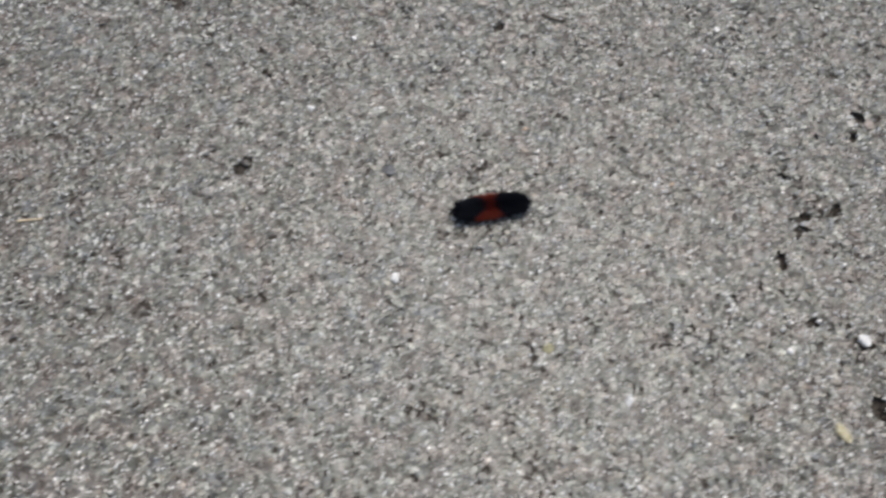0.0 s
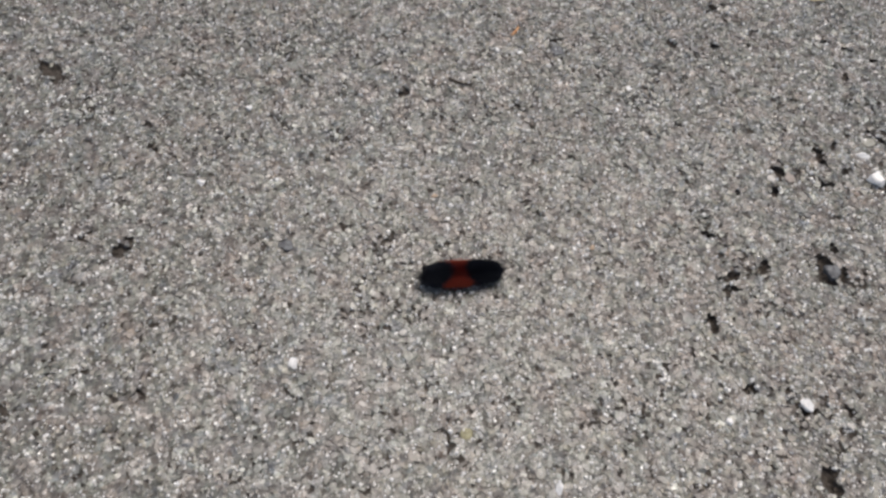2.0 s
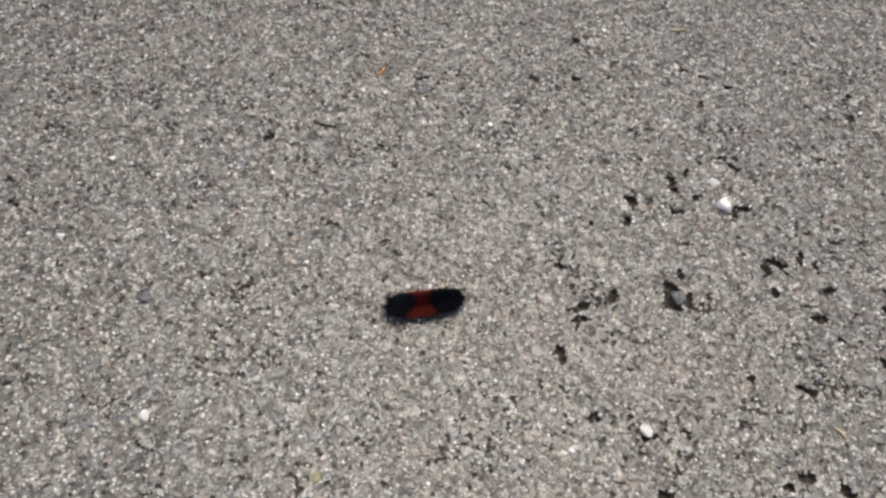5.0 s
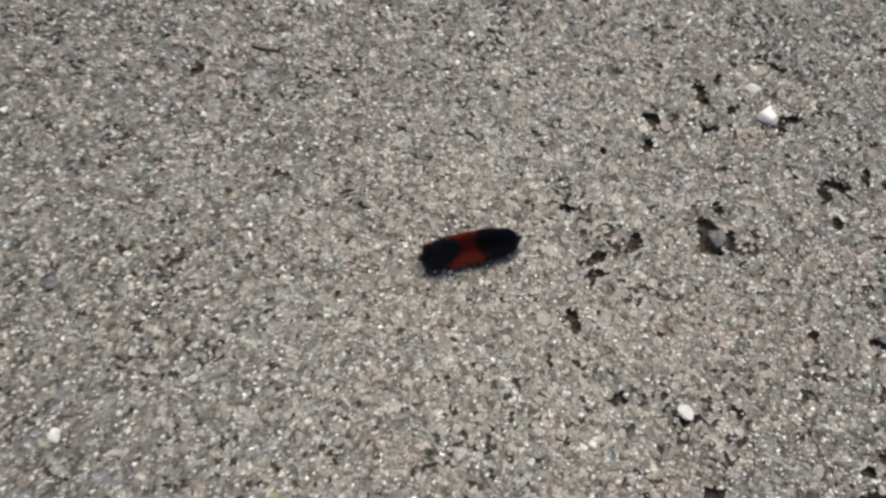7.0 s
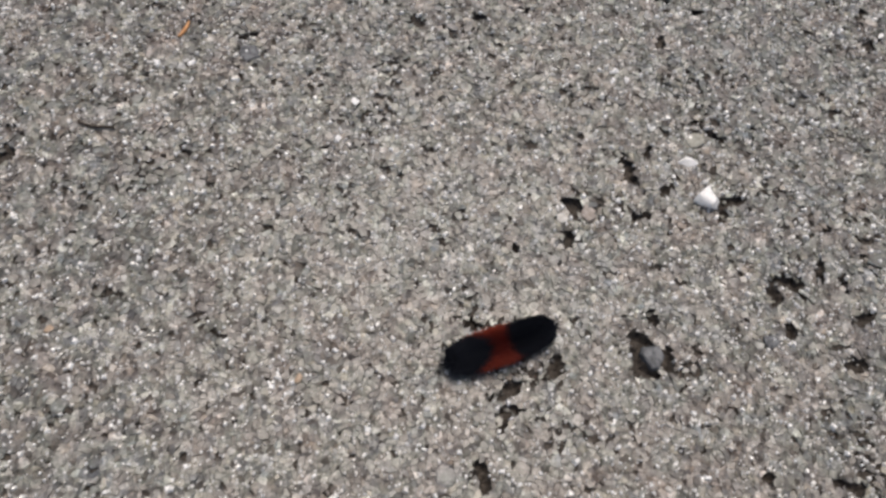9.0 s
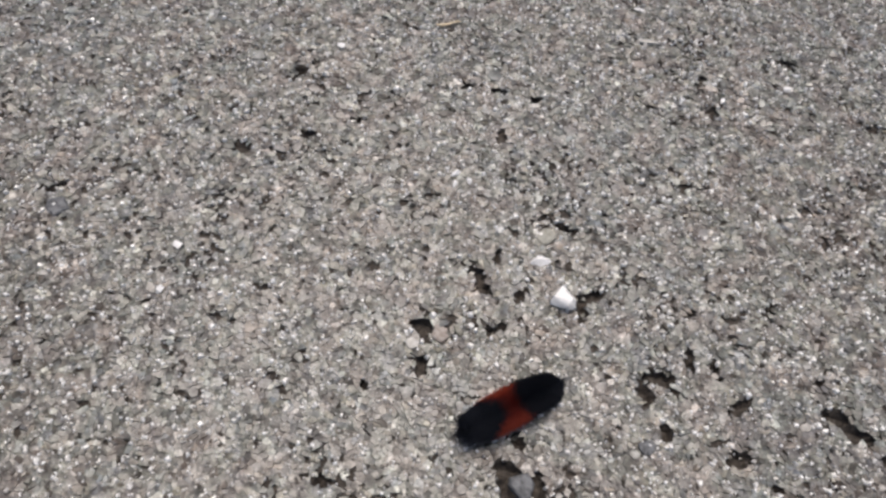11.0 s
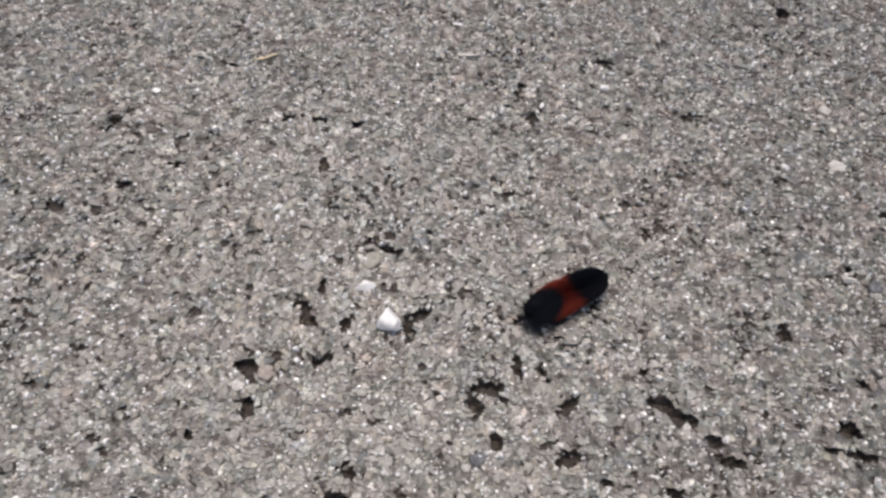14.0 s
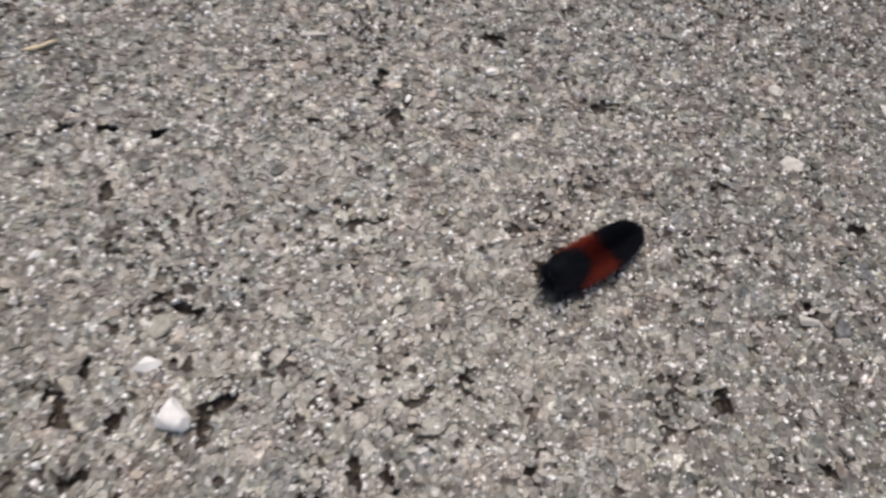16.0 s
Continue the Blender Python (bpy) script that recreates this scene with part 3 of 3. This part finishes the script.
    size = np.clip(np.exp(RNG.normal(math.log(0.00075), 0.35, len(cx))), 0.0004, 0.0019)[:, None]
    ang = (np.arange(4)[None, :] + RNG.uniform(-0.35, 0.35, (len(cx), 4)) + RNG.random((len(cx), 1)) * 4) / 4 * 2 * np.pi
    rad = size * RNG.uniform(0.6, 1.4, (len(cx), 4))
    lift = relief(cx, cy)[:, None]
    feet = np.stack([cx[:, None] + np.cos(ang) * rad * 1.1, cy[:, None] + np.sin(ang) * rad * 1.1, lift - 0.0002 + 0 * rad], 2)
    caps = np.stack([cx[:, None] + np.cos(ang) * rad * 0.7, cy[:, None] + np.sin(ang) * rad * 0.7, lift + 0.0004 + size * RNG.uniform(0.0, 0.55, rad.shape)], 2)
    k = len(verts) + np.arange(len(cx))[:, None] * 8
    j = np.arange(4)[None, :]
    all_verts.append(np.concatenate([feet, caps], 1).reshape(-1, 3))
    all_faces += [np.stack([k + j, k + (j + 1) % 4, k + 4 + (j + 1) % 4, k + 4 + j], 2).reshape(-1, 4), k + 4 + j]
    stone_verts, stone_faces, total = [], [], 0
    for q, (px, py, r) in enumerate(rest):
        v, f, g = shapes[q % len(shapes)]
        a, wide = RNG.uniform(0, 6.28), RNG.uniform(0.78, 1.0)
        high = float(relief(np.array([px]), np.array([py]))[0])
        vx, vy = v[:, 0] * r, v[:, 1] * r * wide
        stone_verts.append(np.stack([vx * math.cos(a) - vy * math.sin(a) + px, vx * math.sin(a) + vy * math.cos(a) + py, v[:, 2] * r * 0.62 + high], 1))
        stone_faces += [f + total, g + total]
        total += len(v)
    ob = new("bedded_stones", mesh_of("bedded_stones", np.concatenate(stone_verts), stone_faces, BEDDED))
    ob.parent = ground
    tagged(ob, "worn grey, beige and bluish stones bedded in the asphalt", kind="stuff")
    # Quartz specks, a millimetre across, standing a little proud; their near-white colour also paints glints.
    count = 125000
    qx, qy = RNG.uniform(-0.49, 0.49, count), RNG.uniform(-0.49, 0.49, count)
    ok = (off_line(qx, qy) < 0.292) & (hollow(qx, qy)[0] < 0.1) & off_patch(qx, qy) & (bare(qx, qy) | (RNG.random(count) < 0.3))
    qx, qy = qx[ok], qy[ok]
    size = np.clip(np.exp(RNG.normal(math.log(0.00063), 0.42, len(qx))), 0.0003, 0.0015)[:, None]
    ang = (np.arange(4)[None, :] + RNG.uniform(-0.3, 0.3, (len(qx), 4)) + RNG.random((len(qx), 1)) * 4) / 4 * 2 * np.pi
    rad = size * RNG.uniform(0.7, 1.3, (len(qx), 4))
    lift = relief(qx, qy)[:, None]
    feet = np.stack([qx[:, None] + np.cos(ang) * rad * 1.1, qy[:, None] + np.sin(ang) * rad * 1.1, lift - 0.0002 + 0 * rad], 2)
    caps = np.stack([qx[:, None] + np.cos(ang) * rad * 0.6, qy[:, None] + np.sin(ang) * rad * 0.6, lift + 0.0004 + size * RNG.uniform(0.2, 0.9, rad.shape)], 2)
    k = np.arange(len(qx))[:, None] * 8
    j = np.arange(4)[None, :]
    specks = mesh_of("quartz_glint_specks", np.concatenate([feet, caps], 1).reshape(-1, 3),
                     [np.stack([k + j, k + (j + 1) % 4, k + 4 + (j + 1) % 4, k + 4 + j], 2).reshape(-1, 4), k + 4 + j], SPECK)
    ob = new("quartz_glint_specks", specks)
    ob.parent = ground
    tagged(ob, "white quartz specks in the asphalt, with glints put into their colour", kind="stuff")
    ob = new("aggregate", mesh_of("aggregate", np.concatenate(all_verts), all_faces, GRAIN))
    ob.parent = ground
    tagged(ob, "fine grey and white stone grains bedded in the asphalt", kind="stuff")


# ---- loose things on the asphalt ----
def pebble(label, x, y, rx, ry, h, turn, mat, seed, cuts=9, category="pebble", group="", taper=0.0, bite=(0.42, 0.72)):
    """A loose stone, broken by random flat faces; sizes in millimetres."""
    pick = random.Random(seed)
    bm = bmesh.new()
    bmesh.ops.create_icosphere(bm, subdivisions=3, radius=1.0)
    planes = []
    for _ in range(cuts):
        n = Vector((pick.gauss(0, 1), pick.gauss(0, 1), pick.gauss(0, 0.8))).normalized()
        planes.append((n, pick.uniform(*bite)))
    for v in bm.verts:
        for n, d in planes:
            over = v.co.dot(n) - d
            if over > 0:
                v.co -= n * over * 0.98
        v.co.x *= 1 - taper * (v.co.y + 0.6)
        v.co *= 1 + 0.05 * (noise.noise(v.co * 2.5 + Vector((seed, 0, 0))))
    low = min(v.co.z for v in bm.verts)
    wide = max(abs(v.co.x) for v in bm.verts), max(abs(v.co.y) for v in bm.verts), max(v.co.z for v in bm.verts) - low
    for v in bm.verts:
        v.co = Vector((v.co.x * rx / wide[0], v.co.y * ry / wide[1], (v.co.z - low) * h / wide[2])) / 1000
    for f in bm.faces:
        f.smooth = True
    ob = part("pebble", bm, mat)
    ob.data.set_sharp_from_angle(angle=radians(28))
    high = float(relief(np.array([x / 1000]), np.array([y / 1000]))[0])
    ob.matrix_basis = pose(x / 1000, y / 1000, high + 0.0001, 0, 0, turn)
    return tagged(ob, label, category, group)


def stalk(name, label, category, x, y, length, width, turn, mat, seed, bend=0.12, lift=0.0013):
    """A thin dry stalk or twig lying on the stones, bent, tapered and a little knotty; sizes in millimetres."""
    pick = random.Random(seed)
    bm = bmesh.new()
    rings, steps, around = [], 16, 7
    a, b = pick.uniform(-bend, bend), pick.uniform(-bend, bend)
    for i in range(steps + 1):
        u = i / steps
        s = u - 0.5
        mid = Vector((s * length, length * (a * (1 - 4 * s * s) + b * math.sin(u * 5)), 0.25 * math.sin(u * 4 + seed)))
        r = width / 2 * (1 - 0.55 * abs(2 * u - 0.8) ** 2 * 0.6) * (1 + 0.15 * pick.uniform(-1, 1)) * (0.35 if i in (0, steps) else 1)
        rings.append([bm.verts.new((mid + Vector((0, r * math.cos(q * 6.2832 / around), r * math.sin(q * 6.2832 / around)))) / 1000) for q in range(around)])
    for p, q in zip(rings, rings[1:]):
        for i in range(around):
            bm.faces.new((p[i], p[(i + 1) % around], q[(i + 1) % around], q[i])).smooth = True
    bm.faces.new(rings[0][::-1])
    bm.faces.new(rings[-1])
    ob = part(name, bm, mat)
    high = float(relief(np.array([x / 1000]), np.array([y / 1000]))[0])
    ob.matrix_basis = pose(x / 1000, y / 1000, high + lift, 0, 0, turn)
    return tagged(ob, label, category)


def black_patch(label, x, y, rx, ry, turn, seed):
    """A flat black lump with a broken outline and a low, uneven crown; sizes in millimetres."""
    bm = bmesh.new()
    around, rings = 72, []
    for scale, up in ((1.04, -0.9), (1.0, 0.1), (0.93, 0.35), (0.7, 0.5), (0.35, 0.55)):
        ring = []
        for k in range(around):
            a = k * 2 * math.pi / around
            spot = Vector((math.cos(a), math.sin(a), seed))
            far = scale * (1 + 0.32 * noise.noise(spot * 1.3) + 0.22 * noise.noise(spot * 4.0) + 0.16 * noise.noise(spot * 11.0))
            lump = 0.35 * noise.noise(Vector((far * math.cos(a) * 2.5, far * math.sin(a) * 2.5, seed + 3)))
            ring.append(bm.verts.new((rx * far * math.cos(a) / 1000, ry * far * math.sin(a) / 1000, (up + (lump if up > 0 else 0)) / 1000)))
        rings.append(ring)
    for p, q in zip(rings, rings[1:]):
        for k in range(around):
            bm.faces.new((p[k], p[(k + 1) % around], q[(k + 1) % around], q[k])).smooth = True
    bm.faces.new(rings[-1]).smooth = True
    ob = part("black_patch", bm, PATCH_BLACK)
    high = float(relief(np.array([x / 1000]), np.array([y / 1000]))[0])
    ob.matrix_basis = pose(x / 1000, y / 1000, high, 0, 0, turn)
    return tagged(ob, label, "tar patch")


def build_litter():
    black_patch("flat black patch on the asphalt", 229.9, -72.5, 9.8, 9.4, 0, 2)
    pebble("white angular quartz pebble on the asphalt", 131.4, 90.4, 5.6, 5.0, 6.0, 8, QUARTZ, 5, 7, taper=0.45, bite=(0.3, 0.55))
    pebble("small flat white quartz chip on the asphalt", 118.3, 106.0, 4.6, 2.9, 2.3, 30, QUARTZ, 44, 7, bite=(0.4, 0.65))
    pebble("cream white rounded pebble beside a dark hollow", 146.5, -71.3, 3.9, 3.2, 3.6, -20, QUARTZ, 14, 5)
    pebble("dull white chip of stone on the asphalt", 169, -69, 2.4, 1.9, 1.8, 30, PALE, 15)
    pebble("long yellowish stone chip lying on the asphalt", 159.2, -124.3, 6.2, 3.7, 3.4, -20, YELLOW, 41, 7, bite=(0.45, 0.75))
    pebble("slim pale stone splinter on the asphalt", 190, -125.9, 4.8, 1.3, 1.4, -9, PALE, 17, 7)
    pebble("pale yellowish angular stone chip beside a dark gap", 326.8, 145.0, 3.9, 1.9, 2.4, 4, PALE, 23, 7)
    white = "tiny white quartz chip on the grey asphalt"
    for n, (x, y, rx, ry) in enumerate(((1.5, 191.9, 2.4, 1.8), (215.2, 238.3, 2.4, 1.4), (-21.5, 46.9, 2.1, 1.6), (-108.6, 45.6, 2.2, 1.5), (-74.8, -200.4, 3.3, 2.8),
                                        (-188.6, -144.9, 3.2, 1.7), (-95.7, 52.9, 2.4, 1.3), (-203.8, -88, 2.3, 2.4), (64.6, -177.3, 3.6, 2.2), (118.1, -101.8, 2.2, 2.0),
                                        (182.3, 319.8, 2.4, 1.3), (185.2, 219.7, 2.2, 1.3), (80.3, 136.1, 1.8, 1.2), (-23.3, 67.0, 2.3, 1.6), (219.7, 249.5, 2.6, 1.4), (73.7, 137.5, 2.6, 1.4), (74.8, 131.9, 2.4, 1.3), (304.8, 205.3, 2, 1.4), (332.6, 266.8, 1.9, 1.2))):
        pebble(white, x, y, rx, ry, min(rx, ry) * 1.1, n * 40, QUARTZ, 30 + n, 8, group="white chips on the asphalt")
    pale = "small pale grey stone chip on the asphalt"
    for n, (x, y, rx, ry) in enumerate(((-40.6, -155, 2.2, 2.0), (177.5, -110.9, 2.7, 1.2), (107, 84.2, 1.4, 1.1), (34, 70.3, 1.4, 1.2), (-161.2, -159.2, 2.7, 2.2),
                                        (226.8, -63.4, 1.8, 2.1), (-49.1, -194.9, 3.4, 1.5))):
        pebble(pale, x, y, rx, ry, min(rx, ry) * 1.1, n * 35, PALE, 50 + n, 8, group="pale chips on the asphalt")
    pebble("tiny orange crumb of stone on the asphalt", 14, -51.8, 1.6, 2.0, 1.6, 10, ORANGE, 61, 6)
    pebble("tiny ochre crumb of stone on the asphalt", -76.4, -74.3, 1.8, 1.7, 1.5, 40, ORANGE, 62, 6)
    stalk("dry_needle", "short orange dry pine needle on the asphalt", "needle", -108.2, 66.4, 10.0, 1.7, 95, NEEDLE, 3)
    stalk("dry_needle", "tan dry pine needle on the asphalt", "needle", 46.2, 224.6, 12.5, 1.6, 26, STRAW, 4, 0.05)
    pebble("long dull grey stone chip on the asphalt", 144.8, 246.1, 5.4, 1.5, 1.5, 8, PALE, 18, 7)
    pebble("curved white chip of stone on the asphalt", 137.4, 268.4, 3.2, 1.5, 1.8, 12, QUARTZ, 19, 7)
    stalk("dry_needle", "pale orange bent dry needle on the asphalt", "needle", -260.6, -302.8, 15.1, 1.5, 47, STRAW, 11, 0.16)
    stalk("straw", "short orange-tan piece of straw on the asphalt", "straw", 236.3, -15.7, 8.0, 1.6, -17, STRAW, 6, 0.02)
    stalk("twig", "thin brown bit of twig on the asphalt", "twig", 237.1, 156.5, 6.5, 0.8, -2, TWIG, 9, 0.05)
    stalk("twig", "short dark brown twig lying on the asphalt", "twig", -112, 6.6, 16.0, 1.5, 14, TWIG, 7, 0.06)


# ---- the caterpillar ----
SEGMENTS, PITCH, MIDDLE = 13, 0.0032, 0.005


def segment_mesh(radius, mat, name, parent):
    """One plump ring of the body, with a row of low warts from which the bristles grow."""
    bm = bmesh.new()
    bmesh.ops.create_uvsphere(bm, u_segments=20, v_segments=12, radius=1.0)
    for v in bm.verts:
        a = math.atan2(v.co.y, v.co.z)
        wart = 1 + 0.07 * max(0.0, math.cos(a * 10)) * max(0.0, 1 - abs(v.co.x) * 1.6)
        v.co = Vector((v.co.x * PITCH * 0.72, v.co.y * radius * wart, v.co.z * radius * 0.95 * wart))
    for f in bm.faces:
        f.smooth = True
    return part(name, bm, mat, parent)


def grow_bristles(index, radius, count, length, parent):
    """The stiff bristles of one ring, black or rust-red by their place: the red runs further back along the flanks than over the back."""
    pick = np.random.default_rng(100 + index)
    front, rear = index == 0, index == SEGMENTS - 1
    # Bristles stand in tufts round the ring.
    tuft = pick.integers(0, 12, count)
    theta = np.radians(-125 + 250 * (tuft + 0.5) / 12 + pick.normal(0, 9, count))
    along = pick.uniform(-0.5, 0.5, count) * PITCH
    lean = pick.normal(0, 0.38, count)
    ends = (SEGMENTS - 1) / 2 - index
    lean = lean + 0.2 * ends / 6 + (0.75 if front else 0.3 if index == 1 else 0.0) - (0.8 if rear else 0.3 if index == SEGMENTS - 2 else 0.0)
    side = pick.normal(0, 0.18, count)
    way = np.stack([lean, 1.2 * np.sin(theta + side), np.cos(theta + side)], 1)
    way /= np.linalg.norm(way, axis=1)[:, None]
    root = np.stack([along, np.sin(theta) * radius * 1.05, np.cos(theta) * radius * 0.88], 1)
    if front or rear:
        # The end rings bristle over their whole cap.
        cap = np.arange(count) % 2 == 0
        sign = 1.0 if front else -1.0
        polar, round_ = pick.uniform(0.0, 1.5, count), pick.uniform(0, 2 * np.pi, count)
        dome = np.stack([sign * np.cos(polar), np.sin(polar) * np.sin(round_), np.sin(polar) * np.cos(round_)], 1)
        way = np.where(cap[:, None], dome, way)
        root = np.where(cap[:, None], dome * [PITCH * 0.6, radius, radius * 0.85], root)
    size = length * np.clip(pick.normal(1, 0.16, count), 0.5, 1.5)
    tip = root + way * size[:, None]
    under = tip[:, 2] < -MIDDLE + 0.0006
    room = np.clip((-MIDDLE + 0.0006 - root[:, 2]) / np.minimum(way[:, 2], -1e-3), 0.0004, 0.01)
    size = np.where(under, np.minimum(size, room), size)
    tip = root + way * size[:, None]
    # The bristles end on one rounded outline, like a brush.
    here = ((SEGMENTS - 1) / 2 - index) * PITCH
    waist = 0.88 if index < 6 else 0.94 if index < 9 else 1.0
    end = np.where(tip[:, 0] + here > 0, np.abs((tip[:, 0] + here) / 0.0241) ** 3.4, np.abs((tip[:, 0] + here) / 0.0233) ** 2.5)
    reach = (end + (tip[:, 1] / (0.0089 * waist)) ** 2 + (tip[:, 2] / (0.0069 * waist)) ** 2) ** 0.5
    edge = pick.triangular(0.66, 0.95, 1.1, count) * np.where(rear & (pick.random(count) < 0.15), pick.uniform(1.05, 1.4, count), 1.0)
    tip = np.where((reach > edge)[:, None], (tip + [here, 0, 0]) * (edge / np.maximum(reach, 1e-6))[:, None] ** 0.9 - [here, 0, 0], tip)
    way = tip - root
    size = np.linalg.norm(way, axis=1)
    way /= np.maximum(size, 1e-6)[:, None]
    helper = np.cross(way, np.array([0.3, 0.5, 0.8]))
    helper /= np.linalg.norm(helper, axis=1)[:, None]
    other = np.cross(way, helper)
    rings = []
    for at, thick in ((0.0, 0.00008), (0.6, 0.00006)):
        mid = root + way * (size * at)[:, None]
        for q in range(3):
            a = q * 2.0944
            rings.append(mid + (helper * math.cos(a) + other * math.sin(a)) * thick)
    verts = np.stack([*rings, tip], 1)
    flank = np.clip((np.abs(theta) - 0.5) / 0.8, 0, 1)
    seat = index - along / PITCH + pick.normal(0, 0.18, count)
    red = (seat > 5.5 - 1.0 * flank) & (seat < 8.0 + 1.7 * flank)
    dull = np.abs(theta) + pick.normal(0, 0.2, count) < 0.75
    for mat, label, which in ((BLACK_HAIR, "black stiff bristles", ~red), (RUST_HAIR, "rust-red stiff bristles", red & ~dull), (DARK_RUST_HAIR, "dark red stiff bristles", red & dull)):
        some = np.flatnonzero(which)
        if len(some) < 20:
            continue
        k = np.arange(len(some))[:, None] * 7
        quads = np.concatenate([k + np.array([[q, (q + 1) % 3, 3 + (q + 1) % 3, 3 + q]]) for q in range(3)])
        tris = np.concatenate([k + np.array([[3 + q, 3 + (q + 1) % 3, 6]]) for q in range(3)])
        ob = new("bristles", mesh_of("bristles", verts[some].reshape(-1, 3), [quads, tris], mat))
        ob.parent = parent
        tagged(ob, label)


def foot_mesh(parent, name, x, side, radius, length, spread):
    bm = bmesh.new()
    bmesh.ops.create_cone(bm, segments=10, radius1=radius * 0.55, radius2=radius, depth=length, cap_ends=True)
    bmesh.ops.bevel(bm, geom=[e for e in bm.edges if abs(e.verts[0].co.z - e.verts[1].co.z) < 1e-7], offset=radius * 0.25, segments=2, affect="EDGES")
    for v in bm.verts:
        v.co += Vector((x, side * spread, -MIDDLE + length / 2 + 0.0002))
    part(name, bm, SHELL, parent)


def build_caterpillar():
    body = tagged(new("caterpillar"), "bristly black caterpillar with a rusty red band crawling over asphalt", "caterpillar")
    made = []
    for i in range(SEGMENTS):
        along = ((SEGMENTS - 1) / 2 - i) * PITCH
        u = i / (SEGMENTS - 1)
        plump = 1.0 - 0.18 * (max(0.0, 0.2 - u) / 0.2) ** 1.5 - 0.16 * (max(0.0, u - 0.82) / 0.18) ** 1.5
        rusty = 6 <= i <= 7
        radius = 0.0037 * plump
        seg = segment_mesh(radius, RUST_SKIN if rusty else SKIN, "segment", body)
        tagged(seg, "rusty red body ring" if rusty else "black body ring")
        length = 0.0047 * (1.2 if i in (0, SEGMENTS - 1) else 1.0)
        grow_bristles(i, radius, 3800 if i in (0, SEGMENTS - 1) else 2100, length, seg)
        for side in (-1, 1):
            if i < 3:
                foot_mesh(seg, "leg", 0.0, side, 0.00035, 0.0022, 0.0014)
            elif i in (5, 6, 7, 8, 12):
                foot_mesh(seg, "proleg", 0.0, side, 0.0007, 0.0021, 0.0016)
        made.append((seg, along))
    # The small glossy head, low in front of the first ring.
    bm = bmesh.new()
    bmesh.ops.create_uvsphere(bm, u_segments=16, v_segments=10, radius=0.0015)
    for v in bm.verts:
        v.co = Vector((v.co.x * 0.85 + 0.0022, v.co.y * 1.1 * (1 - 0.12 * math.exp(-(v.co.y / 0.0003) ** 2)), v.co.z - 0.0008))
    for f in bm.faces:
        f.smooth = True
    part("head", bm, SHELL, made[0][0], "small glossy black head")
    return body, made


caterpillar, rings = build_caterpillar()
build_litter()
build_aggregate()

# Seconds, x and y in millimetres, heading in degrees.
CRAWL = [
    (0, -58.4, -132.7, 47.1),
    (0.5, -52.4, -126.4, 46.2),
    (1, -46.4, -119.8, 45.0),
    (1.5, -38.2, -113.2, 43.2),
    (2, -33.7, -110.4, 41.6),
    (2.5, -30.5, -107.5, 40.5),
    (3, -21.4, -99.4, 40.0),
    (3.5, -9.6, -91.5, 40.1),
    (4, 0.1, -83.8, 40.5),
    (4.5, 6.2, -76.9, 41.0),
    (7, 34.6, -47.7, 41.4),
    (7.5, 42.0, -39.8, 39.6),
    (8, 52.2, -32.5, 40.1),
    (8.5, 64.8, -21.7, 42.1),
    (9, 77.0, -9.1, 45.4),
    (9.5, 88.0, 3.1, 46.8),
    (10, 100.3, 18.7, 43.6),
    (10.2, 104.0, 22.2, 44.2),
    (12.5, 162.3, 78.2, 41.0),
    (13, 176.1, 88.6, 40.8),
    (13.5, 189.4, 101.4, 40.1),
    (14, 201.8, 113.1, 39.1),
    (14.5, 216.0, 123.0, 36.9),
    (15, 227.1, 133.4, 35.8),
    (15.5, 242.6, 146.6, 37.1),
    (16, 253.8, 158.0, 38.6),
]


def motions():
    walk(caterpillar, [(t, pose(x / 1000, y / 1000, 0.0008, 0, 0, turn)) for t, x, y, turn in CRAWL])
    # A ripple runs through the body from tail to head as it crawls.
    for i, (ring, along) in enumerate(rings):
        rows = []
        for k in range(65):
            t = k * 0.25
            drawn = 1.0 - 0.08 * min(1.0, max(0.0, (t - 10.0) / 2.5))
            wave = math.sin(2 * math.pi * (t / 1.1 + i / 7))
            rows.append((t, pose(along * drawn + 0.0003 * wave, 0.00025 * math.sin(2 * math.pi * (t / 3.7 + i / 14)), MIDDLE + 0.00025 * max(0.0, wave), 0, 0, 0)))
        walk(ring, rows)


motions()
